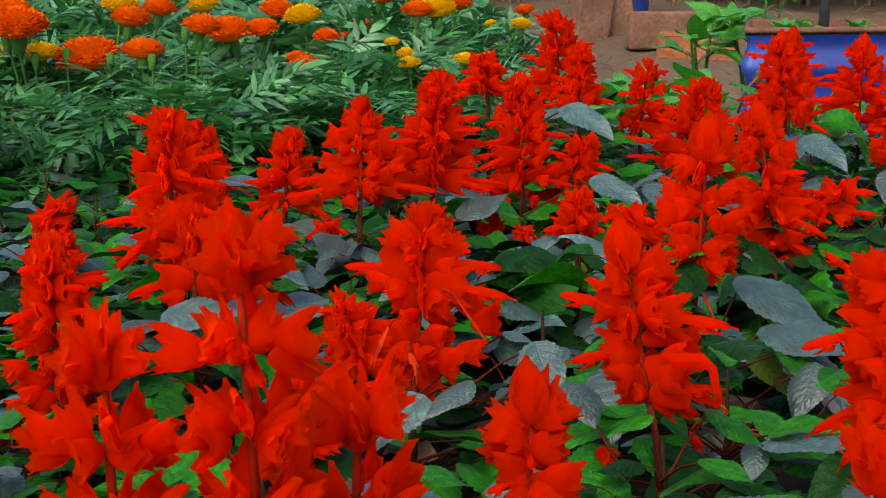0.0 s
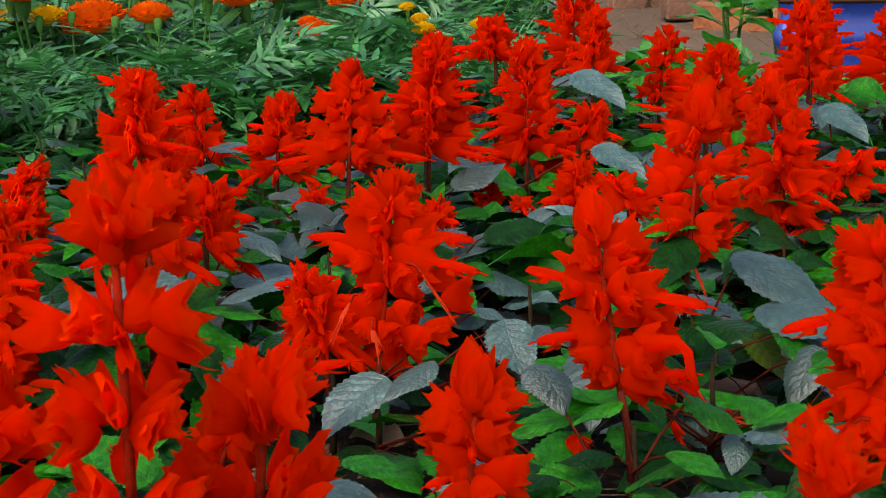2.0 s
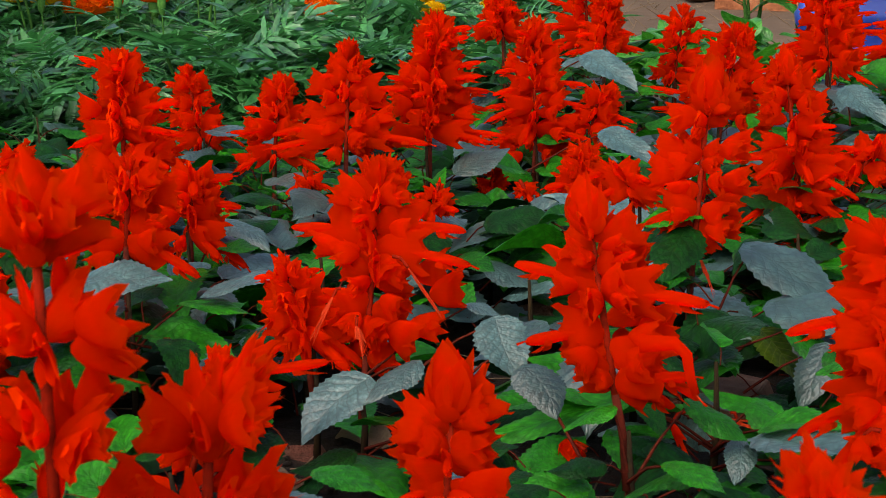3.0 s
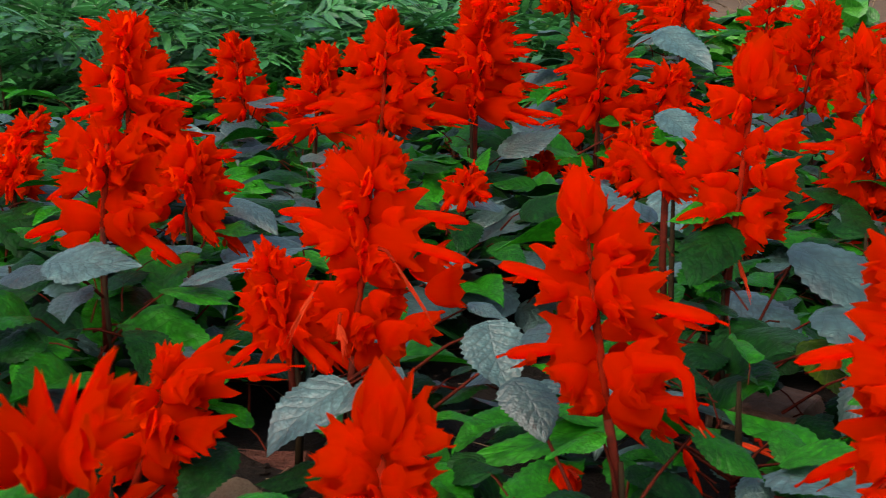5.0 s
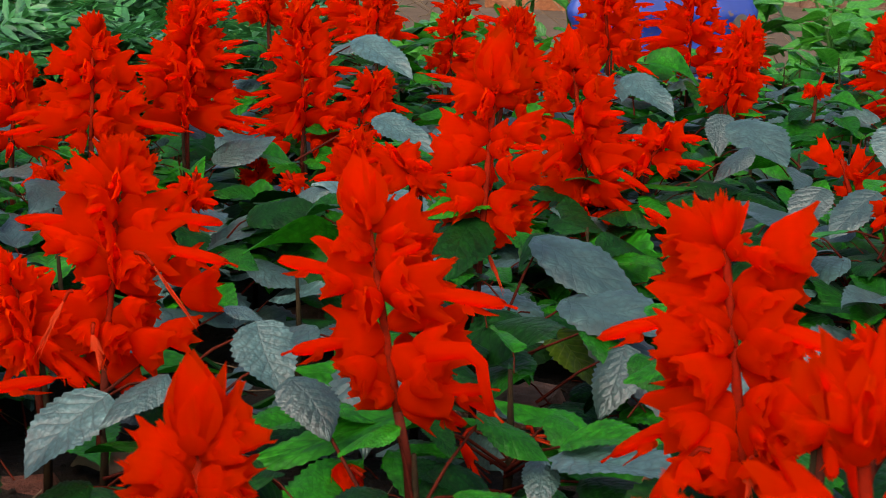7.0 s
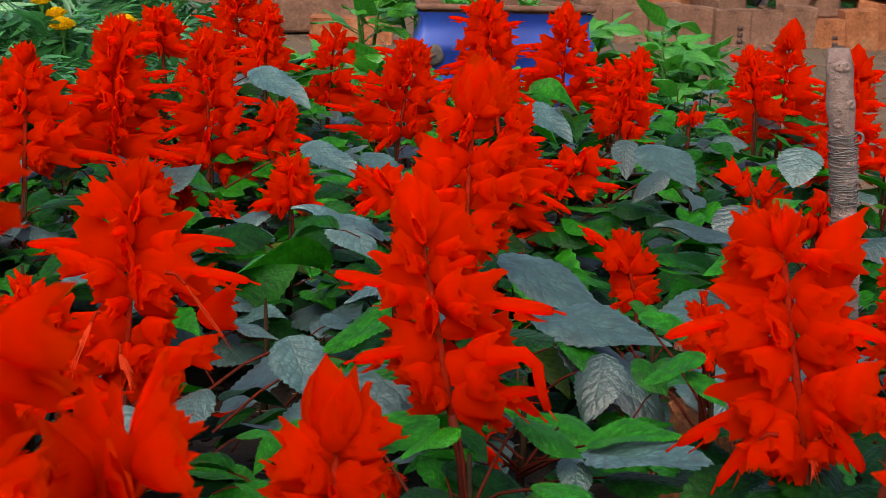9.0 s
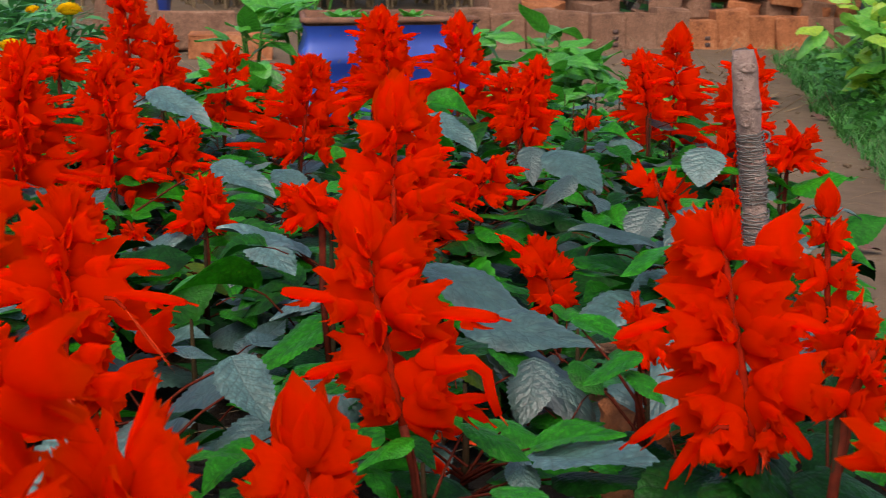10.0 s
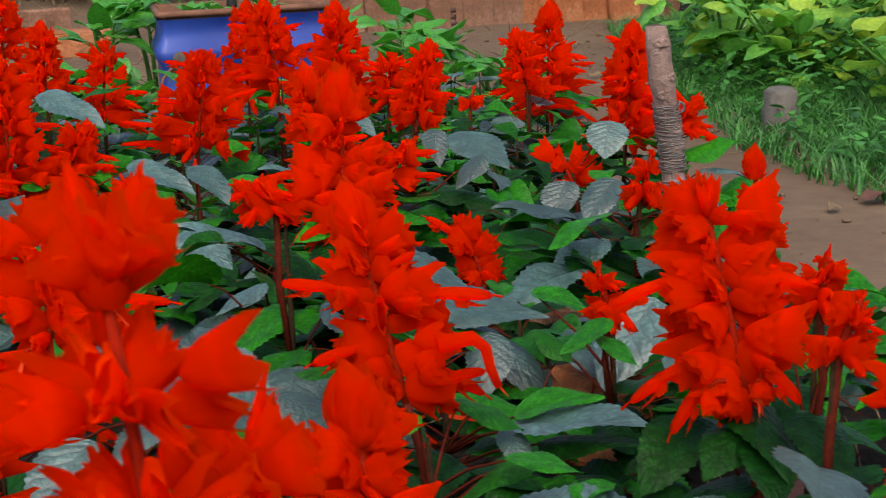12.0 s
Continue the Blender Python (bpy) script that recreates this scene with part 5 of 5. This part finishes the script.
def leafy_plant(name, label, category, group, at, height, spread, leaves, meshes, size, seed, rise=(0.0, 0.9), stems=4, low=0.25):
    r = random.Random(seed)
    p = tagged(new(name), label, category, group)
    p.location = at
    bm = bmesh.new()
    tips = []
    for k in range(stems):
        a, q = 2 * math.pi * k / stems + r.uniform(-0.4, 0.4), spread * r.uniform(0.25, 0.8)
        t = Vector((q * math.cos(a), q * math.sin(a), height * r.uniform(0.75, 1.0)))
        tube(bm, [(0, 0, -0.01), t * 0.5 + Vector((0, 0, 0.1 * height)), t], [0.005, 0.004, 0.002], 6, False)
        tips.append(t)
    for k in range(leaves):
        t = r.choice(tips)
        f = low + (1 - low) * (k + r.random()) / leaves
        a = r.uniform(0, 6.3)
        root = t * f + Vector((0, 0, 0.1 * height * 4 * f * (1 - f)))
        b = root + Vector((math.cos(a), math.sin(a), 0.5)) * r.uniform(0.01, 0.03)
        tube(bm, [root, b], [0.0014, 0.001], 4, False)
        add_leaf(p, Vector(at) + b, a, r.uniform(*rise), size * r.uniform(0.65, 1.2), r, meshes, r.uniform(-0.6, 0.6))
    part("stem", bm, GREEN_STEM, p)
    return p


leafy_plant("vegetable_seedling", "young vegetable plant with broad upright green leaves", "vegetable plant", "vegetables by the planter", (0.50, 2.93, 0.0), 0.285, 0.06, 16, PEPPER, 0.08, 31, (-0.1, 0.9), 3, 0.62)
for k, (x, y) in enumerate(((0.267, 2.442), (0.333, 2.494))):
    leafy_plant("vegetable_seedling", "low vegetable plant with dark green leaves behind the salvias", "vegetable plant", "vegetables by the planter", (x, y, bed_height(x, y)), 0.14, 0.10, 26, PEPPER, 0.08, 36 + k)
leafy_plant("vegetable_seedling", "low vegetable plant with light green leaves by the planter", "vegetable plant", "vegetables by the planter", (0.62, 2.56, 0.02), 0.13, 0.09, 22, PEPPER, 0.075, 32)
leafy_plant("vegetable_seedling", "low vegetable plant with light green leaves by the planter", "vegetable plant", "vegetables by the planter", (0.44, 2.62, 0.03), 0.13, 0.09, 26, PEPPER, 0.075, 33)
leafy_plant("vegetable_seedling", "young vegetable plant with broad upright green leaves", "vegetable plant", "vegetables by the planter", (0.62, 3.02, 0.0), 0.30, 0.10, 22, PEPPER, 0.075, 34, (-0.1, 0.9), 5, 0.6)
for k, (x, y, h) in enumerate(((1.0, 2.66, 0.20), (1.06, 2.78, 0.23), (0.95, 3.0, 0.22), (1.15, 2.62, 0.17), (0.86, 2.48, 0.14), (1.02, 2.45, 0.11))):
    leafy_plant("pepper_plant", "bushy pepper plant with glossy mid-green leaves", "vegetable plant", "pepper plants by the planter", (x, y, 0.0), h, 0.11, 42, PEPPER, 0.07, 40 + k, (-0.2, 0.9), 6)
for k, (x, y, h) in enumerate(((2.0, 3.10, 0.32), (1.98, 2.80, 0.28), (2.27, 2.92, 0.40), (2.12, 2.42, 0.36), (2.26, 3.38, 0.40), (2.48, 3.15, 0.46), (1.93, 2.34, 0.24), (2.32, 2.62, 0.44), (2.55, 2.85, 0.48))):
    leafy_plant("shrub", "leafy shrub with pale yellow-green spoon-shaped leaves", "shrub", "shrubs beside the path", (x, y, 0.0), h * 0.84, 0.26, 78, SPOON, 0.088, 60 + k, (-0.5, 1.0), 10, 0.0)


# ---- grass ----
def grass_patch():
    r = random.Random(9)
    n, vs, fs, uv = 0, [], [], []
    count = 0
    while count < 46000:
        x, y = r.uniform(1.2, 3.4), r.uniform(1.6, 4.25)
        edge = float(np.interp(y, [1.6, 2.0, 2.2, 2.45, 2.8, 3.7, 4.3], [1.37, 1.40, 1.43, 1.54, 1.68, 2.12, 2.4])) + 0.06 * noise.noise((x * 5, y * 5, 0))
        if x < edge or x > 1.0 + 0.62 * y + 0.3:
            continue
        if x < edge + 0.12 and r.random() < 0.45:
            continue
        count += 1
        a, h, w = r.uniform(0, 6.3), r.uniform(0.022, 0.062) + 0.05 * max(0.0, noise.noise((x * 4, y * 4, 5))) + 0.07 * r.random() * max(0.0, min(1.0, (x - edge - 0.2) * 3)), r.uniform(0.0009, 0.0026)
        lean = r.uniform(0.3, 1.5) * h
        d, s = Vector((math.cos(a), math.sin(a), 0)), Vector((-math.sin(a), math.cos(a), 0))
        for i, f in enumerate((0, 0.35, 0.7, 1.0)):
            c = Vector((x, y, 0)) + d * lean * f * f + Vector((0, 0, h * f * (1 - 0.25 * f)))
            ww = w * (1 - f) + 0.0003
            vs.extend((tuple(c - s * ww), tuple(c + s * ww)))
            uv.extend(((f, 0.0), (f, 1.0)))
        for i in range(3):
            k = n + 2 * i
            fs.append((k, k + 1, k + 3, k + 2))
        n += 8
    me = bpy.data.meshes.new("grass")
    me.from_pydata(vs, [], fs)
    me.uv_layers.new(name="UVMap").data.foreach_set("uv", [c for f in fs for k in f for c in uv[k]])
    ob = put("grass", coat(me, GRASS))
    tagged(ob, "uneven green grass along the path", "grass", "", "stuff")


grass_patch()


def low_weeds():
    """Small oval-leaved weeds among the grass, thickest below the shrubs."""
    r = random.Random(17)
    oval = (np.array([(0, 0, 0), (0.22, 0.3, 0.04), (0, 0.35, 0), (-0.22, 0.3, 0.04), (0.2, 0.7, 0.0), (0, 0.75, -0.05), (-0.2, 0.7, 0.0), (0, 1, -0.12)]), np.array([(0, 1, 2, 3), (2, 1, 4, 5), (3, 2, 5, 6), (5, 4, 7, 6)]), np.array([(0, 0.5), (0.3, 1), (0.35, 0.5), (0.3, 0), (0.7, 1), (0.75, 0.5), (0.7, 0), (1, 0.5)]))
    poses_ = []
    while len(poses_) < 5200:
        x, y = r.uniform(1.45, 2.9), r.uniform(1.9, 3.9)
        edge = float(np.interp(y, [1.6, 2.2, 2.45, 2.8, 3.7, 4.3], [1.40, 1.50, 1.60, 1.72, 2.15, 2.4]))
        if x < edge or noise.noise((x * 6, y * 6, 9)) < -0.05 * (x - edge) * 10:
            continue
        tall = 0.05 + 0.16 * min(1.0, (x - edge) * 2.2)
        poses_.append(leaf_pose(Vector((x, y, tall * r.random() ** 0.8 + 0.012)), r.uniform(0, 6.3), r.uniform(-0.3, 0.7), r.uniform(0.018, 0.040), r.uniform(-0.6, 0.6)))
    ob = put("weeds", joined("weeds", WEED, [oval] * len(poses_), poses_))
    tagged(ob, "low green weeds growing through the grass", "weeds", "", "stuff")


low_weeds()


# ---- bricks and stones ----
def brick_mesh(seed, size, mat, chip=0.006):
    r = random.Random(seed)
    bm = bmesh.new()
    bmesh.ops.create_cube(bm, size=1.0)
    for v in bm.verts:
        v.co = Vector((v.co.x * size[0], v.co.y * size[1], v.co.z * size[2]))
    bmesh.ops.bevel(bm, geom=list(bm.edges), offset=0.006, segments=2, affect='EDGES', profile=0.6)
    for v in bm.verts:
        v.co += Vector([r.uniform(-chip, chip) * 0.4 for _ in range(3)])
    return coat(mesh_of("brick", bm, False), mat)


STAND = [brick_mesh(800 + k, (0.112, 0.07, 0.24), m) for k, m in enumerate((BRICK, PALE_BRICK, BRICK, BRICK, PALE_BRICK))]
FLAT = [brick_mesh(820 + k, (0.235, 0.112, 0.07), m) for k, m in enumerate((BRICK, PALE_BRICK, BRICK, PALE_BRICK))]
r = random.Random(11)
for k in range(15):
    s = k * 0.108
    x, y = 1.55 + s, 4.66 - 0.09 * s + r.uniform(-0.02, 0.02)
    ob = put("brick", r.choice(STAND), None, pose(x, y, -0.005 + r.uniform(-0.025, 0.015), r.uniform(-7, 3), r.uniform(-5, 5), -4 + r.uniform(-7, 7)))
    tagged(ob, "weathered orange brick set on end in the ground", "brick", "bricks set on end")
    if k in (4, 7):
        for q, (dx, dz, wx, wz) in enumerate(((0.022, 0.0, 0.018, 0.013), (0.022, 0.021, 0.018, 0.013), (0.022, 0.042, 0.018, 0.013), (0.022, 0.063, 0.018, 0.013))):
            bm = bmesh.new()
            bmesh.ops.create_cube(bm, size=1.0, matrix=Matrix.Translation((dx, -0.0365, dz)) @ Matrix.Diagonal((wx, 0.002, wz, 1)))
            part("stamped_bar", bm, INK, ob)
for c in range(4):
    for k in range(15):
        if r.random() < (0.0, 0.25, 0.5, 0.75)[c]:
            continue
        s = 0.1 * k + r.uniform(-0.04, 0.04)
        ob = put("brick", r.choice(FLAT), None, pose(1.75 + s, 4.95 - 0.06 * s + 0.03 * c + r.uniform(-0.05, 0.05), 0.036 + 0.066 * c, r.uniform(-9, 9), r.uniform(-8, 8), 86 + r.uniform(-45, 45)))
        tagged(ob, "loose orange-brown brick stacked in a rough pile", "brick", "bricks in the pile")
for x, y, z, rot, mesh in ((0.679, 4.651, 0.06, (86, 0, 8), FLAT[1]), (0.487, 5.012, 0.05, (4, 6, 15), STAND[1]), (0.581, 5.084, 0.075, (-3, -8, -10), STAND[4]), (0.75, 4.45, 0.034, (0, 0, -12), FLAT[0])):
    tagged(put("brick", mesh, None, pose(x, y, z, *rot)), "broken pinkish brick lying on bare earth", "brick", "loose bricks behind the bed")
for x, y, z, rot, mat, mesh_seed, size in ((0.13, 1.225, 0.118, (3, -4, 25), PALE_BRICK, 1, (0.13, 0.11, 0.04)), (0.285, 1.00, 0.145, (18, 6, 50), GREY_BRICK, 2, (0.06, 0.035, 0.06)), (0.235, 0.768, 0.188, (4, 4, 30), BRICK, 3, (0.034, 0.045, 0.05)), (0.30, 0.872, 0.185, (5, 0, 10), BRICK, 9, (0.06, 0.04, 0.045)), (0.335, 0.985, 0.175, (4, 20, 60), PALE_BRICK, 10, (0.04, 0.05, 0.07)), (0.298, 0.886, 0.168, (5, 8, -20), BRICK, 4, (0.06, 0.04, 0.03)), (-0.088, 0.822, 0.152, (6, 3, 8), SHADED_BRICK, 5, (0.105, 0.080, 0.05)), (-0.105, 1.10, 0.15, (20, 10, 40), PALE_BRICK, 6, (0.05, 0.04, 0.06)), (0.19, 0.985, 0.155, (5, 5, 70), PALE_BRICK, 7, (0.07, 0.05, 0.035)), (0.39, 1.02, 0.145, (12, -9, 20), GREY_BRICK, 8, (0.05, 0.04, 0.05))):
    ob = put("brick_fragment", brick_mesh(840 + mesh_seed, size, mat, 0.008), None, pose(x, y, z, *rot))
    tagged(ob, "broken piece of old brick half sunk in the bed's soil", "brick", "brick pieces in the bed")
    if mesh_seed == 2:
        bm = bmesh.new()
        for a, b in (((-0.010, -0.012), (-0.010, 0.012)), ((-0.010, 0.012), (0.010, -0.012)), ((0.010, -0.012), (0.010, 0.012))):
            c, d = Vector((a[0], -0.0185, a[1])), Vector((b[0], -0.0185, b[1]))
            bmesh.ops.create_cube(bm, size=1.0, matrix=aim((c + d) / 2, d - c, (0, -1, 0), (0.0035, 0.002, (d - c).length)))
        part("stamped_mark", bm, INK, ob)


def concrete_stub():
    bm = bmesh.new()
    r = random.Random(4)
    lathe(bm, [(0.034, -0.01), (0.035, 0.02), (0.034, 0.05), (0.030, 0.056), (0.031, 0.082), (0.027, 0.088), (0.01, 0.086)], 9, 0.06, True, r)
    ob = put("concrete_post_stub", coat(mesh_of("concrete_post_stub", bm), PALE_CONCRETE), None, pose(1.63, 2.42, 0, 3, -4, 20))
    tagged(ob, "short weathered concrete post stub standing in grass", "post")


concrete_stub()


def old_trunk():
    e = tagged(new("tree"), "dark mossy tree trunk beyond the brick pile", "tree")
    e.location = (2.99, 4.40, 0.0)
    bm = bmesh.new()
    r = random.Random(6)
    tube(bm, [(0, 0, -0.05), (0.005, 0, 0.15), (0.02, 0.01, 0.6), (0.0, 0.03, 1.4), (0.05, 0.0, 2.4)], [0.21, 0.175, 0.16, 0.13, 0.10], 18)
    for k in range(4):
        a = 1.57 * k
        tube(bm, [(0.03 * math.cos(a), 0.03 * math.sin(a), 1.9), (0.4 * math.cos(a), 0.4 * math.sin(a), 2.5), (0.8 * math.cos(a), 0.8 * math.sin(a), 3.0)], [0.05, 0.035, 0.015], 9)
    part("trunk", bm, TRUNK, e)
    temps, poses_ = [], []
    simple = (np.array([(0, 0, 0), (0.3, 0.45, 0.03), (-0.3, 0.45, 0.03), (0, 1, -0.1)]), np.array([(0, 1, 3, 2)]), np.array([(0, 0.5), (0.5, 1), (0.5, 0), (1, 0.5)]))
    for k in range(2500):
        a, q = r.uniform(0, 6.3), 1.1 * math.sqrt(r.random())
        temps.append(simple)
        poses_.append(leaf_pose(Vector((q * math.cos(a), q * math.sin(a), 3.0 + r.gauss(0, 0.35) - 0.3 * q)), r.uniform(0, 6.3), r.uniform(-0.6, 0.6), r.uniform(0.06, 0.11), r.uniform(-1, 1)))
    put("crown", joined("crown", MARIGOLD_LEAF, temps, poses_), e)


old_trunk()


def old_post():
    bm = bmesh.new()
    r = random.Random(8)
    lathe(bm, [(0.050, -0.05), (0.047, 0.05), (0.044, 0.2), (0.046, 0.35), (0.043, 0.55), (0.036, 0.575), (0.01, 0.58)], 10, 0.07, True, r)
    ob = put("post", coat(mesh_of("post", bm), PALE_BRICK), None, pose(1.99, 5.278, 0, 2, -3, 0))
    tagged(ob, "weathered reddish post standing in bare earth", "post")


old_post()


def blue_drum():
    e = tagged(new("drum"), "faded blue plastic drum standing far behind the bed", "drum")
    e.location = (0.66, 5.75, 0.0)
    bm = bmesh.new()
    lathe(bm, [(0.10, 0.0), (0.115, 0.02), (0.118, 0.12), (0.123, 0.13), (0.118, 0.14), (0.118, 0.30), (0.123, 0.31), (0.118, 0.32), (0.112, 0.45), (0.08, 0.47)], 28, 0.002, True)
    part("body", bm, BLUE, e)
    bm = bmesh.new()
    lathe(bm, [(0.085, 0.468), (0.09, 0.475), (0.09, 0.49), (0.083, 0.497)], 28, 0.002, True)
    part("lid", bm, BLUE, e)


blue_drum()


# ---- far edge: dry stalks and bushes ----
def dry_hedge():
    r = random.Random(13)
    bm = bmesh.new()
    for k in range(700):
        x = r.uniform(-3.2, 4.6)
        y = 6.6 + r.uniform(-0.25, 0.5) - 0.12 * x
        h = r.uniform(0.5, 1.3)
        tube(bm, [(x, y, 0), (x + r.uniform(-0.05, 0.05), y, h * 0.5), (x + r.uniform(-0.12, 0.12), y + r.uniform(-0.05, 0.05), h)], [0.008, 0.007, 0.004], 4, False)
    ob = put("dry_stalks", coat(mesh_of("dry_stalks", bm), DRY))
    tagged(ob, "row of dry upright stalks closing the plot", "dry stalks", "", "stuff")


dry_hedge()
for k, (x, y, h) in enumerate(((-2.2, 6.0, 0.8), (-1.2, 5.6, 0.7), (-0.4, 6.2, 0.9), (1.5, 6.3, 0.7), (2.5, 5.6, 0.6), (3.3, 5.2, 0.9), (3.6, 4.2, 0.8))):
    r = random.Random(900 + k)
    e = tagged(new("bush"), "dense dark green bush at the end of the plot", "bush", "bushes behind the plot")
    e.location = (x, y, 0)
    bm = bmesh.new()
    for q in range(7):
        a = q * 0.9
        tube(bm, [(0, 0, 0), (0.2 * math.cos(a), 0.2 * math.sin(a), h * 0.5), (0.42 * math.cos(a), 0.42 * math.sin(a), h * 0.9)], [0.012, 0.009, 0.004], 5, False)
    part("stem", bm, TRUNK, e)
    temps, poses_ = [], []
    simple = (np.array([(0, 0, 0), (0.28, 0.45, 0.04), (0, 0.5, 0), (-0.28, 0.45, 0.04), (0, 1, -0.12)]), np.array([(0, 1, 4, 2), (0, 2, 4, 3)]), np.array([(0, 0.5), (0.5, 1), (0.5, 0.5), (0.5, 0), (1, 0.5)]))
    for q in range(1100):
        a, ra, z = r.uniform(0, 6.3), 0.5 * math.sqrt(r.random()), h * (0.1 + 0.9 * r.random())
        temps.append(simple)
        poses_.append(leaf_pose(Vector((ra * math.cos(a), ra * math.sin(a), z)), r.uniform(0, 6.3), r.uniform(-0.5, 0.7), r.uniform(0.05, 0.11), r.uniform(-1, 1)))
    put("foliage", joined("foliage", PEPPER_LEAF if k % 2 else MARIGOLD_LEAF, temps, poses_), e)


# ---- litter ----
def litter():
    r = random.Random(15)
    bm = bmesh.new()
    for k in range(1000):
        far = k >= 420
        if k < 300:
            x, y = r.uniform(-0.6, 0.7), r.uniform(0.6, 1.9)
            if x > bed_edge(y) + 0.05:
                continue
        elif far:
            x, y = r.uniform(0.0, 3.0), r.uniform(2.95, 6.0)
        else:
            x, y = r.uniform(0.9, 2.2), r.uniform(1.5, 3.8)
        a, ln = r.uniform(0, 6.3), r.uniform(0.015, 0.05) * (2.0 if far else 1.0)
        z = bed_height(x, y) + 0.006
        d = Vector((math.cos(a), math.sin(a), r.uniform(-0.15, 0.25) if not far else r.uniform(0.0, 0.9))) * ln
        c = Vector((x, y, z))
        tube(bm, [c - d, c + Vector((0, 0, r.uniform(0, 0.006))), c + d], [w * (3.0 if far else 1.0) for w in (0.0004, 0.0005, 0.0003)], 4, False)
    ob = put("straw", coat(mesh_of("straw", bm), DRY))
    tagged(ob, "dry straw and twigs scattered over the soil", "straw", "", "stuff")
    dead = [leaf_mesh("dead_leaf", m, 930 + k, width=0.6, droop=-0.08, fold=0.3, wave=0.10, nu=8, nv=6, teeth=0) for k, m in enumerate((DEAD, DRY, DEAD))]
    spots = [(1.36, 1.87, 0, 0.055), (1.30, 1.86, 1, 0.03)]
    for k in range(46):
        if k < 34:
            x, y = r.uniform(-0.5, 0.6), r.uniform(0.62, 1.8)
            if x > bed_edge(y):
                continue
        else:
            x, y = r.uniform(1.0, 2.0), r.uniform(1.6, 3.6)
        spots.append((x, y, r.choice((1, 1, 2)), r.uniform(0.02, 0.045)))
    for x, y, m, s in spots:
        ob = put("dead_leaf", dead[m], None, leaf_pose(Vector((x, y, bed_height(x, y) + 0.008)), r.uniform(0, 6.3), r.uniform(-0.1, 0.2), s, r.uniform(-0.4, 0.4)))
        tagged(ob, "curled dry leaf lying on the soil", "leaf", "fallen leaves")
    bm = bmesh.new()
    for k in range(500):
        x, y = r.uniform(0.8, 2.4), r.uniform(1.3, 4.2)
        if x < bed_edge(y) + 0.12:
            continue
        q = r.uniform(0.002, 0.008)
        bmesh.ops.create_icosphere(bm, subdivisions=1, radius=q, matrix=Matrix.Translation((x, y, q * 0.2)) @ Matrix.Diagonal((r.uniform(0.8, 1.6), r.uniform(0.7, 1.2), 0.6, 1)))
    ob = put("pebbles", coat(mesh_of("pebbles", bm), DIRT))
    bm = bmesh.new()
    for k in range(2200):
        x, y = r.uniform(-0.5, 0.6), r.uniform(0.55, 1.7)
        if x > bed_edge(y) + 0.05 or abs(x - 0.15) > 0.2 + 0.35 * y:
            continue
        q = r.uniform(0.0012, 0.0035)
        bmesh.ops.create_icosphere(bm, subdivisions=1, radius=q, matrix=Matrix.Translation((x, y, bed_height(x, y) + q * 0.6)) @ Matrix.Rotation(r.uniform(0, 3), 4, 'Z') @ Matrix.Diagonal((r.uniform(0.8, 1.8), r.uniform(0.7, 1.2), 0.6, 1)))
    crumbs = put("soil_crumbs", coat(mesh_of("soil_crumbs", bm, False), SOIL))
    tagged(crumbs, "small dark clods scattered over the bed", "pebbles", "", "stuff")
    tagged(ob, "small clods and pebbles scattered on the path", "pebbles", "", "stuff")


litter()
